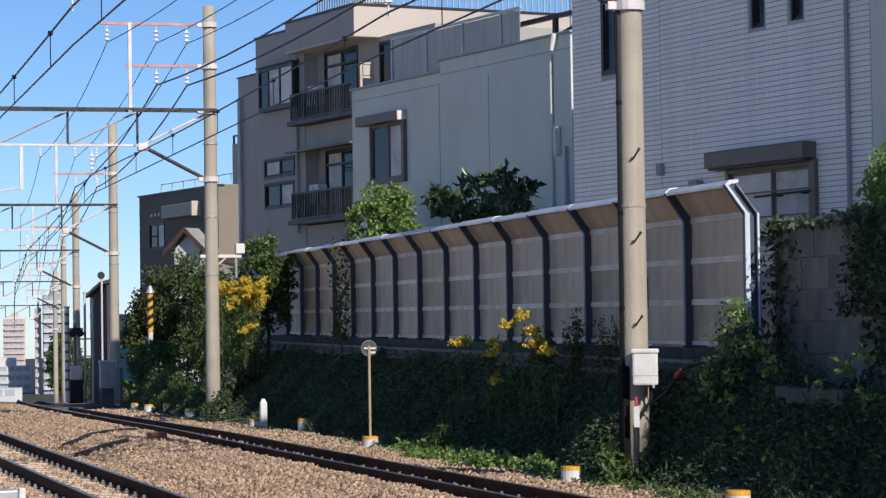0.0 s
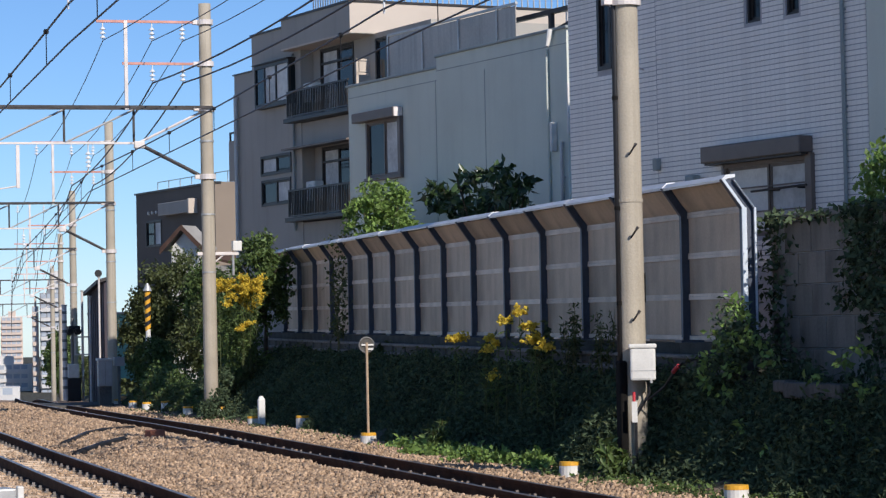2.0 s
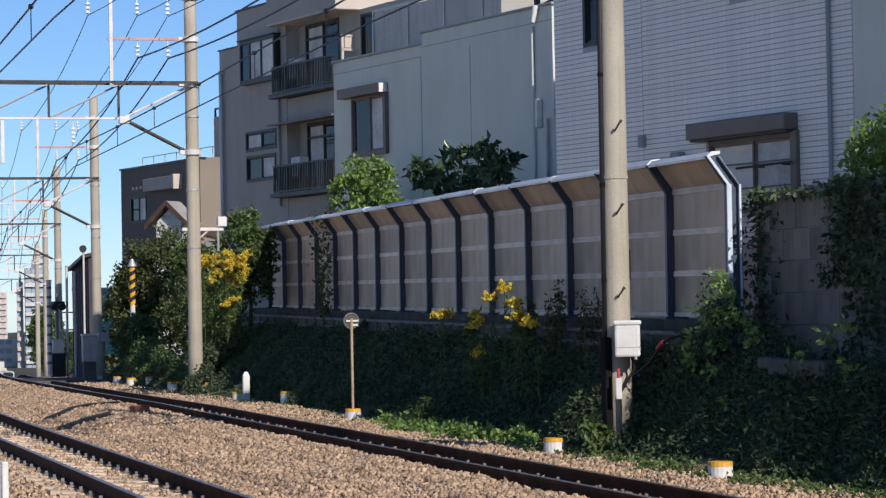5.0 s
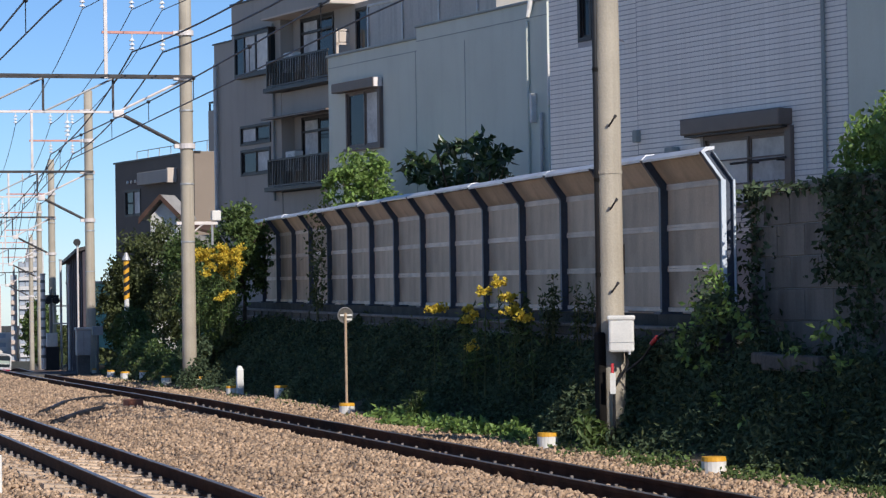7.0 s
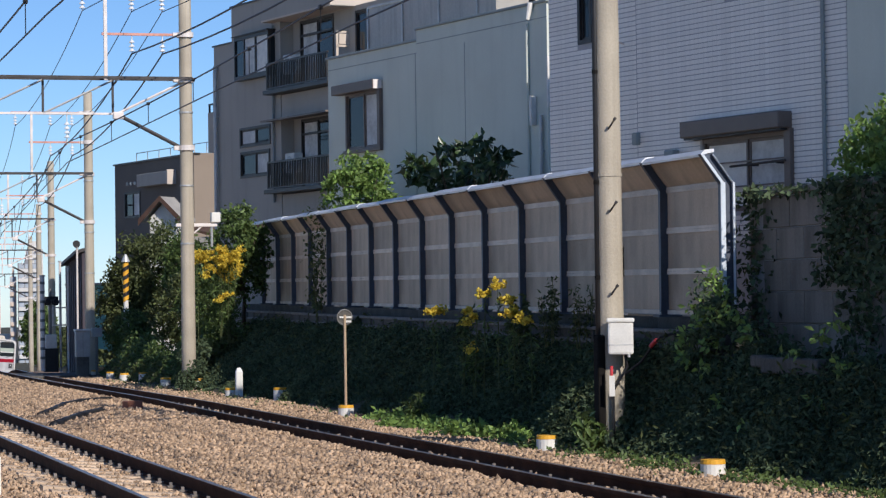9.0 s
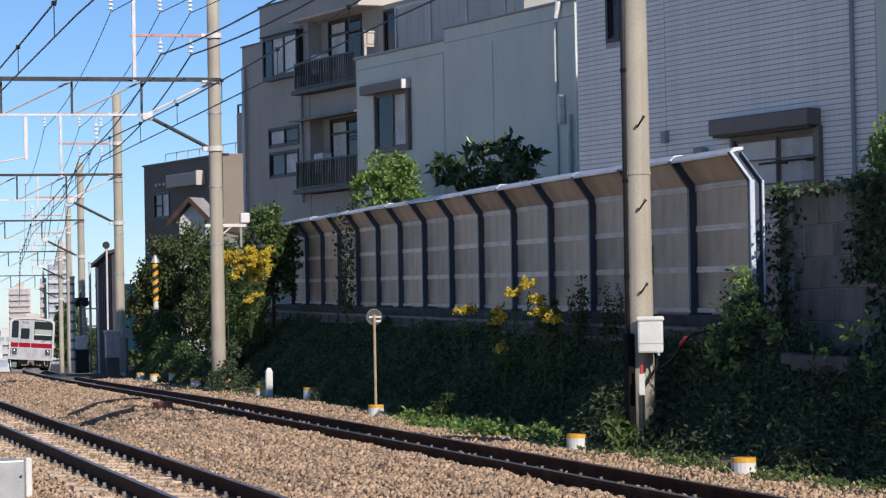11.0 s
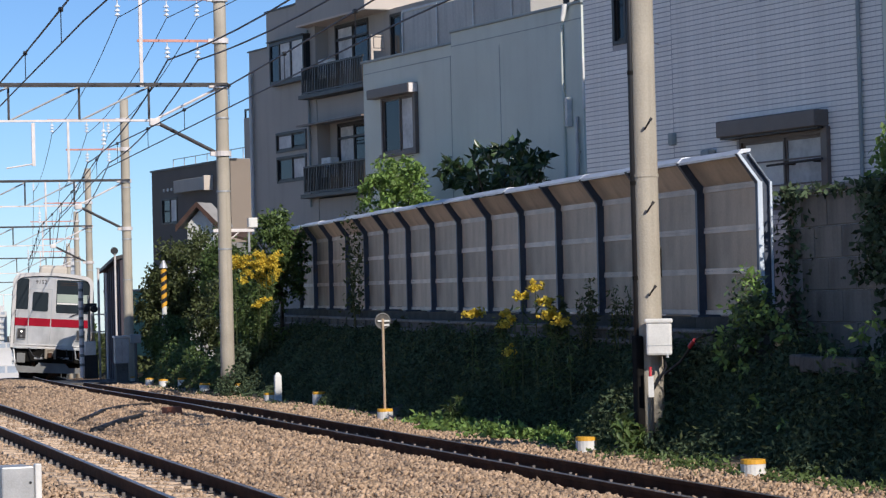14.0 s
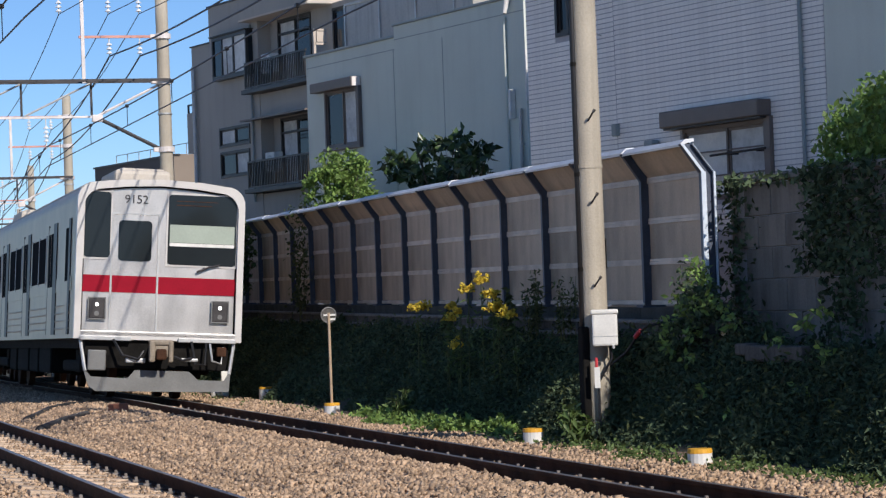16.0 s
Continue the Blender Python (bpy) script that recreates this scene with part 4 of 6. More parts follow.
def apartment():
    h = thing("apartment_house", pose(15.42, 70.4, 0, 0, 0, 11.7 - 90), "grey-beige rendered three-storey apartment house with dark balconies", "apartment house", "houses")
    W = [(-2.16, -0.06, 6.30, 6.82), (-2.14, -0.1, 5.42, 6.12)]
    doors = [(1.25, 3.25, 4.95, 6.85), (1.25, 3.35, 7.75, 9.6)]
    side = (4.78, 5.45, 8.2, 9.52)
    part("wall", grid_wall(Geo(), -2.75, 0.7, 1.0, 10.42, W, 0.0, 0.18), APT, h, "grey-beige rendered wall")
    part("recessed_wall", grid_wall(Geo(), 0.7, 8.0, 1.0, 9.7, doors + [side], 0.4, 0.58), APT, h, "grey-beige wall behind the balconies")
    for name, q in (("wing_wall", (-4.15, -2.75, 0.02, 0.2, 1.0, 9.4)), ("side_wall", (-4.15, -4.0, 0.2, 8.9, 1.0, 9.25)), ("parapet", (-2.75, -2.6, 0.2, 9, 9.35, 10.3)),
                    ("recess_side", (0.6, 0.7, 0.18, 0.4, 1.0, 10.3)), ("rear_wall", (-4.0, 8.0, 8.9, 9.0, 1.0, 9.25)), ("side_wall", (7.9, 8.0, 0.58, 8.9, 1.0, 9.7)),
                    ("balcony_band", (0.7, 8.0, 0.02, 0.16, 6.95, 7.60)), ("lower_band", (0.7, 8.0, 0.02, 0.16, 1.0, 4.8)), ("wing_roof", (-4.1, -2.75, 0.2, 9, 9.25, 9.35)), ("roof_slab", (-2.7, 0.6, 0.2, 9, 10.3, 10.4))):
        part(name, Geo().box(*q), APT, h)
    part("parapet_cap", Geo().box(-2.8, 0.75, -0.04, 0.22, 10.42, 10.47).box(-4.2, -2.75, -0.02, 0.24, 9.4, 9.44), FRAME, h)
    # roof block over the third floor, its end in the lighter render that stands in for sun
    roof = part("roof_block", Geo().box(0.2, 4.7, -0.35, ROOF_BACK, 9.72, 10.52), APT, h, "grey roof block with beige sunlit end")
    part("roof_end", Geo().box(4.7, 4.73, -0.35, ROOF_BACK, 9.69, 10.56), APT_LIT, roof, "beige sunlit end wall")
    part("roof_soffit", Geo().box(0.2, 4.7, -0.36, 1.0, 9.67, 9.72), APT_LIT, roof, "pale soffit")
    part("roof_cap", Geo().box(0.16, 4.76, -0.39, ROOF_BACK, 10.52, 10.58), FRAME, roof)
    fence = part("roof_fence", Geo().box(4.6, 4.64, 0.6, ROOF_BACK, 11.85, 11.9).box(0.3, 4.64, 0.6, 0.64, 11.85, 11.9), GALV, h, "pale blue roof fence")
    for i in range(int((ROOF_BACK - 0.6) / 0.19)):
        part("fence_bar", Geo().box(4.6, 4.63, 0.6 + 0.19 * i, 0.63 + 0.19 * i, 10.55, 11.87), GALV, fence)
    for i in range(26):
        part("fence_bar", Geo().box(0.3 + 0.165 * i, 0.33 + 0.165 * i, 0.6, 0.63, 10.55, 11.87), GALV, fence)
    tank = part("roof_tank", Geo().rod((2.6, 1.2, 10.5), (2.6, 1.2, 11.15), 0.5, 0.47, 16).rod((2.6, 1.2, 11.15), (2.6, 1.2, 11.35), 0.47, 0.2, 16), WHITE, h, "white roof tank", True)
    for z0, z1, a in ((7.72, 8.5, 0.45), (4.93, 5.73, 0.3)):
        slab = part("balcony_slab", Geo().rbox(0.22, 4.5, -0.35, 0.3, z0 - 0.1, z0 + 0.02, 0.01), FRAME, h, "dark balcony floor edge")
        railing(h, 0.42, 4.45, z0 + 0.04, z1, -0.3)
        railing(h, 0.40, 0.43, z0 + 0.04, z1, -0.1, 0.1)
    part("canopy", Geo().add([(0.2, -0.42, 6.85), (4.5, -0.42, 6.85), (4.5, 0.39, 6.92), (0.2, 0.39, 6.92), (0.2, -0.42, 6.9), (4.5, -0.42, 6.9), (4.5, 0.39, 6.97), (0.2, 0.39, 6.97)],
                             [(0, 3, 2, 1), (4, 5, 6, 7), (0, 1, 5, 4), (1, 2, 6, 5), (2, 3, 7, 6), (3, 0, 4, 7)]), BROWN, h, "brown canopy over the balcony")
    for q in doors:
        w = window(h, q[0], q[1], q[2], q[3], 0.4, 2, "cg")
        part("transom", Geo().box(q[0], q[1], 0.35, 0.42, q[3] - 0.42, q[3] - 0.36), FRAME, w)
    window(h, *side, 0.4, 1, "g")
    window(h, *W[0], 0.0, 2, "cg")
    window(h, *W[1], 0.0, 2, "gc")
    bay = part("bay_window", Geo().box(-2.08, 0.36, -0.22, 0.0, 8.2, 8.33).box(-2.08, 0.36, -0.22, 0.0, 9.36, 9.47).box(-2.16, 0.4, -0.28, 0.0, 9.47, 9.5), FRAME, h, "dark framed projecting bay window")
    for x in (-2.08, -1.42, -0.6, 0.29):
        part("mullion", Geo().box(x, x + 0.07, -0.22, -0.14, 8.33, 9.36), FRAME, bay)
    # the two pale panes have the sky's reflection put into their colour
    for a, b, m in ((-2.01, -1.42, GLASS), (-1.35, -0.6, CURTAIN), (-0.53, 0.29, WHITE)):
        part("pane", Geo().box(a, b, -0.18, -0.17, 8.33, 9.36), m, bay)
    part("pane", Geo().box(-2.06, -2.04, -0.14, 0, 8.33, 9.36), GLASS, bay)
    part("pane", Geo().box(0.32, 0.34, -0.14, 0, 8.33, 9.36), GLASS, bay)
    pipe(h, -3.85, 1.2, 8.8, -0.08, 0.06, GALV)
    pipe(h, 0.3, 4.6, 9.6, -0.06, 0.035, AQUA_TRIM)
    for z, x in ((8.62, 0.72), (5.85, 0.78)):
        ac = part("air_conditioner", Geo().rbox(x, x + 0.62, 0.06, 0.34, z - 0.45, z + 0.1, 0.03), WHITE, h, "white air conditioner unit")
        part("grille", Geo().rod((x + 0.3, 0.05, z - 0.18), (x + 0.3, 0.065, z - 0.18), 0.2, n=20), GALV, ac)
    sc = part("terrace_screen", Geo().box(4.3, 4.34, 0.0, 1.9, 8.62, 8.68).box(4.3, 4.34, 0.0, 1.9, 9.0, 9.05), APT_LIT, h, "cream terrace screen")
    for i in range(5):
        part("screen_post", Geo().box(4.3, 4.34, 0.0 + 0.46 * i, 0.07 + 0.46 * i, 8.2, 9.05), APT_LIT, sc)
        if i < 4:
            part("screen_panel", Geo().box(4.31, 4.33, 0.1 + 0.46 * i, 0.43 + 0.46 * i, 8.7, 8.98), APT_LIT, sc)
    # lower wing behind the pole
    part("side_balcony", Geo().box(-4.85, -4.16, 0.1, 2.0, 6.3, 7.5), APT, h, "grey side balcony")
    part("wing_rail", Geo().box(-4.85, -4.2, 0.12, 0.17, 7.72, 7.77).box(-4.85, -4.8, 0.12, 0.17, 7.5, 7.77).box(-4.5, -4.45, 0.12, 0.17, 7.5, 7.77), FRAME, h)
    return h


tile_house()
aqua_house()
apartment()

back = thing("side_house", pose(15.092, 35.565, 0, 0, 0, 11.7 - 90), "plain pale rendered house beside the tiled one", "house", "houses")
part("wall", Geo().box(2.65, 11.0, -0.045, 6.0, 1.4, 8.0), AQUA, back, "pale grey-green rendered wall")
part("roof", Geo().rbox(2.65, 11.15, -0.1, 6.1, 8.0, 8.15, 0.03), AQUA_TRIM, back)


# ---- the train: silver cars with a red band; a car's front is at y = 0, its length along y ----
HALF, SILL, EAVE, CROWN = 1.40, 0.98, 3.2, 3.66


def body_outline(inset=0.0, n=7):
    w, r = HALF - inset, 0.30
    pts = [(-w, SILL + inset)]
    for i in range(n + 1):
        a = math.pi / 2 * i / n
        pts.append((-w + r * (1 - math.cos(a)), 3.28 - inset + r * math.sin(a)))
    pts.append((-w + 0.7, CROWN - 0.03 - inset))
    pts.append((0, CROWN - inset))
    return pts + [(-x, z) for x, z in reversed(pts[:-1])]


def ring(outer, inner, y0, y1):
    """A frame between two outlines of as many corners."""
    n = len(outer)
    v = [(x, y, z) for y in (y0, y1) for o in (outer, inner) for x, z in o]
    f = []
    for i in range(n):
        j = (i + 1) % n
        f += [(i, j, n + j, n + i), (2 * n + i, 3 * n + i, 3 * n + j, 2 * n + j), (i, 2 * n + i, 2 * n + j, j), (n + i, n + j, 3 * n + j, 3 * n + i)]
    return Geo().add(v, f)


def round_pane(x0, x1, z0, z1, y0, y1, r=0.06):
    pts = []
    for cx, cz, a0 in ((x1 - r, z1 - r, 0), (x0 + r, z1 - r, 90), (x0 + r, z0 + r, 180), (x1 - r, z0 + r, 270)):
        for k in range(5):
            a = radians(a0 + 22.5 * k)
            pts.append((cx + r * math.cos(a), cz + r * math.sin(a)))
    return Geo().prism(pts, y0, y1)


def build_car(front):
    car = thing("train_car", Matrix(), "silver stainless commuter train car with a red band", "train", "train cars")
    L = 19.5
    out = body_outline()
    n = len(out)
    # shell without ends: two sides and a roof
    shell = Geo().prism(out, 0.12 if front else 0.0, L)
    body = part("body", shell, STEEL, car)
    part("roof_sheet", Geo().prism([(x, z + 0.012) for x, z in out[4:n - 4]] + [(x, z - 0.02) for x, z in reversed(out[4:n - 4])], 0.14, L - 0.02), ROOF_GREY, body, "grey roof sheet")
    doors = [1.9 + 1.0 + 4.72 * i for i in range(4)]
    for s in (-1, 1):
        xs = s * HALF
        a, b = sorted((xs + s * 0.004, xs + s * 0.012))
        for z in (1.15, 1.28, 1.41, 1.54):
            part("corrugation", Geo().rod((xs, 0.6, z), (xs, L - 0.3, z), 0.018, n=6), STEEL, body)
        part("side_band", Geo().box(a, b, 0.5, L - 0.1, 1.78, 2.02), STRIPE if not front else STEEL, body)
        for d in doors:
            a, b = sorted((xs - s * 0.02, xs + s * 0.016))
            door = part("passenger_door", Geo().box(a, b, d, d + 1.3, 1.05, 2.98), STEEL, car, "silver sliding door")
            # black strips at the door's two edges, the first half a metre wide
            part("door_dark_strip", Geo().box(*sorted((xs, xs + s * 0.019)), d - 0.04, d + 0.5, 1.05, 3.02), BLACK, door)
            part("door_dark_strip", Geo().box(*sorted((xs, xs + s * 0.019)), d + 1.3, d + 1.35, 1.05, 3.02), BLACK, door)
            for k in (0.42, 0.85):
                part("door_pane", Geo().box(*sorted((xs, xs + s * 0.022)), d + k + 0.08, d + k + 0.42, 1.9, 2.85), TINTED, door)
        for d in doors[:-1]:
            for k in (0.1, 1.38):
                pane = part("side_window", Geo().box(*sorted((xs, xs + s * 0.02)), d + 1.66 + k, d + 1.66 + k + 1.2, 2.0, 2.82), TINTED, car, "dark side window")
                part("window_frame", Geo().box(*sorted((xs, xs + s * 0.021)), d + 1.62 + k, d + 1.66 + k, 1.96, 2.86), GALV, pane)
                part("window_frame", Geo().box(*sorted((xs, xs + s * 0.021)), d + 2.86 + k, d + 2.9 + k, 1.96, 2.86), GALV, pane)
        if front:
            part("crew_door", Geo().box(*sorted((xs, xs + s * 0.016)), 0.9, 1.5, 1.05, 3.0), STEEL, car)
            part("crew_door_pane", Geo().box(*sorted((xs, xs + s * 0.02)), 0.98, 1.42, 1.95, 2.85), TINTED, car)
            # black strip along the crew door's front edge
            part("crew_door_dark_strip", Geo().box(*sorted((xs, xs + s * 0.02)), 0.7, 0.98, 1.05, 3.0), BLACK, car)
    for y, hw in ((2.4, 0.5), (16.6, 0.8)):
        ac = part("roof_unit", Geo().rbox(-hw, hw, y, y + 2.0, CROWN - 0.12, CROWN + 0.33, 0.08), BEIGE, car, "beige roof air conditioner")
        part("unit_lid", Geo().rbox(-hw + 0.1, hw - 0.1, y + 0.1, y + 1.9, CROWN + 0.28, CROWN + 0.36, 0.04), BEIGE, ac)
    # underframe and bogies
    under = part("underframe", Geo().box(-1.25, 1.25, 0.5, L - 0.3, 0.82, 0.98), UNDER, car)
    for y, l in ((5.4, 2.0), (7.7, 1.6), (9.6, 2.2), (12.2, 1.4)):
        part("equipment_box", Geo().rbox(-1.2, 1.2, y, y + l, 0.36, 0.84, 0.04), UNDER, under)
    for y in (2.7, 16.4):
        bogie = part("bogie", Geo().rbox(-1.12, -0.9, y - 1.3, y + 1.3, 0.42, 0.62, 0.05).rbox(0.9, 1.12, y - 1.3, y + 1.3, 0.42, 0.62, 0.05).box(-1.0, 1.0, y - 0.3, y + 0.3, 0.4, 0.8), UNDER, car)
        for w in (-1.05, 1.05):
            part("axle", Geo().rod((-1.0, y + w, 0.43), (1.0, y + w, 0.43), 0.08), UNDER, bogie)
            for s in (-1, 1):
                part("wheel", Geo().rod((s * 0.5, y + w, 0.43), (s * 0.63, y + w, 0.43), 0.43, n=28), RUST, bogie)
    if not front:
        part("end_door", Geo().box(-0.4, 0.4, -0.02, 0.0, 1.05, 2.95), STEEL, car)
        part("gangway", Geo().rbox(-0.5, 0.5, -0.45, 0.0, 1.0, 3.05, 0.05), BLACK, car, "black gangway bellows")
        return car
    # cab front
    inner = body_outline(0.11)
    part("front_rim", ring(out, inner, -0.03, 0.14), RIM, car, "white rim round the cab front")
    # dark ring built for the shadow line under the rim's brow
    part("rim_shade_line", ring(body_outline(0.105), body_outline(0.135), 0.036, 0.06), UNDER, car, "dark ring standing in for the rim's shadow line")
    face = part("front_panel", Geo().prism(inner, 0.05, 0.12), FRONT, car, "pale silver cab front")
    part("front_stripe", Geo().box(-1.29, -0.815, 0.036, 0.05, 1.76, 2.04).box(-0.79, -0.055, 0.03, 0.05, 1.76, 2.04).box(-0.03, 1.29, 0.036, 0.05, 1.76, 2.04), STRIPE, car, "red front stripe")
    door = part("front_door", Geo().rbox(-0.80, -0.045, 0.036, 0.06, 1.06, 3.06, 0.008), FRONT, car, "silver front gangway door")
    part("door_seal", grid_wall(Geo(), -0.825, -0.02, 1.04, 3.085, [(-0.80, -0.045, 1.0, 3.06)], 0.028, 0.05), GALV, door)
    part("front_window", round_pane(-1.27, -0.84, 2.33, 3.42, 0.03, 0.052), GLASS, car, "dark cab window")
    part("door_window", round_pane(-0.70, -0.15, 2.29, 2.96, 0.02, 0.04), GLASS, door, "dark door window")
    w = part("front_window", round_pane(0.12, 1.27, 2.25, 3.42, 0.03, 0.052), GLASS, car, "wide cab windscreen with a pale blind")
    part("blind", Geo().box(0.15, 1.24, 0.026, 0.03, 2.62, 2.92), BLIND, w, "pale green blind")
    part("blind_bar", Geo().box(0.15, 1.24, 0.022, 0.03, 2.56, 2.615), WHITE, w)
    part("destination_text", Geo().box(0.25, 0.85, 0.026, 0.03, 3.24, 3.255).box(0.25, 0.95, 0.026, 0.03, 3.31, 3.32), RUST, w, "red bars behind the glass")
    for x0, x1, z0, z1 in ((-1.27, -0.84, 2.33, 3.42), (0.12, 1.27, 2.25, 3.42)):
        part("window_seal", grid_wall(Geo(), x0 - 0.03, x1 + 0.03, z0 - 0.03, z1 + 0.03, [(x0, x1, z0, z1)], 0.034, 0.05), RIM, car)
    wiper = part("wiper", Geo().rod((0.72, 0.0, 2.2), (1.0, 0.0, 2.27), 0.014, n=6).rod((0.62, 0.0, 2.14), (0.85, 0.0, 2.24), 0.02, n=6).rod((0.74, 0, 2.2), (0.74, 0.05, 2.2), 0.025), DARK_STEEL, car)
    for x in (-1.03, 1.03):
        lamp_box = part("headlight_case", Geo().rbox(x - 0.14, x + 0.14, -0.005, 0.06, 1.31, 1.66, 0.03), DARK_STEEL, car, "dark headlight case")
        part("headlight", Geo().rod((x, -0.015, 1.55), (x, -0.005, 1.55), 0.028, n=16), HEADLIGHT, lamp_box, "lit headlight")
        part("tail_light", Geo().rod((x, -0.012, 1.40), (x, -0.005, 1.40), 0.04, n=16), GUARD, lamp_box)
        part("case_rim", grid_wall(Geo(), x - 0.15, x + 0.15, 1.30, 1.67, [(x - 0.13, x + 0.13, 1.32, 1.65)], -0.012, 0.0), GUARD, lamp_box)
    for x0, x1 in ((-1.3, -0.45), (0.33, 1.3)):
        part("sill_step", Geo().rbox(x0, x1, -0.1, 0.1, 0.96, 1.03, 0.01), GALV, car, "bright step edge")
    part("front_ledge", Geo().rbox(-1.3, 1.3, -0.03, 0.08, 1.03, 1.12, 0.015), FRONT, car)
    curve = bpy.data.curves.new("car_number", "FONT")
    curve.body, curve.size, curve.extrude, curve.align_x = "9152", 0.2, 0.004, "CENTER"
    text_ob = bpy.data.objects.new("text", curve)
    me = bpy.data.meshes.new_from_object(text_ob)
    bpy.data.objects.remove(text_ob)
    me.materials.append(DARK_STEEL)
    part("car_number", me, DARK_STEEL, car, "dark painted car number", at=pose(-0.42, 0.04, 3.25, 90, 0, 0))
    # coupler, hoses and guard
    cp = part("coupler", Geo().rbox(-0.14, 0.14, -0.45, 0.3, 0.7, 0.92, 0.04).rbox(-0.2, -0.1, -0.5, -0.38, 0.62, 0.98, 0.03).rbox(0.12, 0.2, -0.5, -0.38, 0.62, 0.98, 0.03).rbox(-0.2, 0.2, -0.48, -0.38, 0.9, 0.99, 0.03), COUPLER, car, "tan-grey steel coupler")
    part("coupler_mouth", Geo().rbox(-0.09, 0.08, -0.56, -0.44, 0.66, 0.84, 0.03), RUST, cp)
    part("hose", Geo().tube([(-0.75, -0.1, 0.98), (-0.6, -0.2, 0.72), (-0.35, -0.25, 0.66), (-0.25, -0.2, 0.8)], 0.025), BLACK, car)
    part("hose", Geo().tube([(0.55, -0.1, 0.98), (0.62, -0.15, 0.6), (0.78, -0.15, 0.6), (0.8, -0.1, 0.95)], 0.024), BLACK, car)
    part("air_cock", Geo().rbox(-0.55, -0.22, -0.2, -0.12, 0.6, 0.68, 0.02), GALV, car, "pale pipe end")
    part("air_cock", Geo().rbox(0.36, 0.66, -0.2, -0.12, 0.64, 0.7, 0.02), GALV, car, "pale pipe end")
    part("jumper", Geo().tube([(0.86, -0.1, 0.95), (0.9, -0.16, 0.66), (1.05, -0.14, 0.62), (1.1, -0.05, 0.9)], 0.02), GALV, car, "hanging jumper cable")
    part("jumper_socket", Geo().rbox(0.98, 1.14, -0.12, 0.02, 0.74, 0.9, 0.02), RUST, car)
    part("hose", Geo().tube([(0.25, -0.2, 0.72), (0.4, -0.2, 0.66), (0.55, -0.2, 0.7)], 0.025), BLACK, car)
    part("buffer_beam", Geo().rbox(-1.2, 1.2, 0.05, 0.3, 0.5, 0.98, 0.02), UNDER, car)
    guard = Geo().prism([(-1.24, 0.5), (-1.1, 0.36), (-0.5, 0.34), (-0.38, 0.48), (0.52, 0.48), (0.68, 0.34), (1.12, 0.34), (1.22, 0.52), (1.2, 0.16), (0.5, 0.14), (-0.3, 0.13), (-1.02, 0.12), (-1.14, 0.2)], -0.12, -0.08)
    g = part("rail_guard", guard, GUARD, car, "pale grey rail guard plate")
    for s in (-1, 1):
        part("guard_bracket", Geo().rod((s * 1.2, -0.1, 0.45), (s * 1.28, 0.0, 0.95), 0.03), GALV, g)
    part("step_plate", Geo().rbox(-1.16, -0.86, -0.1, -0.06, 0.46, 0.8, 0.02), GUARD, g, "pale step plate")
    return car


SIZE = 1.168
lead = build_car(True)
second = build_car(False)
lead.scale = second.scale = (SIZE, SIZE, SIZE)
CARS = [(lead, 0.0), (second, 20.0 * SIZE)]
for k in range(2, 6):
    CARS.append((copy_thing(second, Matrix()), 20.0 * SIZE * k))


# ---- plants ----
rng = np.random.default_rng(7)


def plants(name, pts, size, material, label, category="plants", kind="stuff", **kw):
    ob = new(name, leaf_mesh(name, pts, size, material, rng, **kw))
    return tagged(ob, label, category, kind=kind)


def ground_np(x, y):
    return np.array([ground_z(a, b) for a, b in zip(x, y)])


def bank_points(n, y0, y1, x0, x1, h, wave=0.5):
    y = rng.uniform(y0, y1, n)
    x = rng.uniform(x0, x1, n)
    bump = np.array([noise.noise(Vector((a * 0.9, b * 0.6, 1.7))) for a, b in zip(x, y)])
    xx = x + np.array([off(v) for v in y])
    z = ground_np(xx, y) + np.minimum(1, (x - x0) / 0.45 + 0.12) * (h * (0.45 + bump * wave)) * rng.uniform(0.1, 1.0, n) ** 0.5
    return np.stack([xx, y, z], 1)


def slope_points(n, y0, y1, lift=0.0, thick=0.34):
    """Points of a deep mat of growth that climbs from the ballast's edge to the ledge."""
    y = rng.uniform(y0, y1, n)
    f = rng.uniform(0, 1, n) ** 0.95
    toe = np.array([10.82 + off(v) + 0.1 * math.sin(v * 1.9) for v in y])
    head = np.array([barrier_x(v) - 0.36 for v in y])
    x = toe + (head - toe) * f
    top = np.array([1.16 + CLIMB / BAY * max(0.0, v - 29.4) - 0.05 * max(0.0, min(2.5, 31.0 - v)) for v in y])
    big = np.array([noise.noise(Vector((a * 0.7, b * 0.45, 4.1))) + 0.5 * noise.noise(Vector((a * 2.2, b * 1.6, 9.3))) for a, b in zip(x, y)])
    z = -0.24 + (top + 0.24 + lift) * f ** 0.85 + 0.17 * big * np.minimum(1, f * 4) - thick * rng.uniform(0, 1, n) ** 1.6 * np.minimum(1, f * 3 + 0.15)
    return np.stack([x, y, z], 1)


plants("bank_ivy", slope_points(150000, 15, 63), 0.08, IVY, "dense dark ivy and weeds covering the shaded bank", face=(-0.8, -0.3, 0.2), slim=0.4)
plants("bank_weeds", slope_points(9000, 14, 62, 0.12, 0.2), 0.085, HEDGE, "taller dark weeds on the shaded bank", face=(-0.6, -0.4, 0), slim=0.35)
plants("bank_weeds", bank_points(20000, 61, 84, 10.9, 13.6, 0.8), 0.12, HEDGE, "overgrown weeds and shrubs along the far bank", face=(-0.4, -0.6, 0))
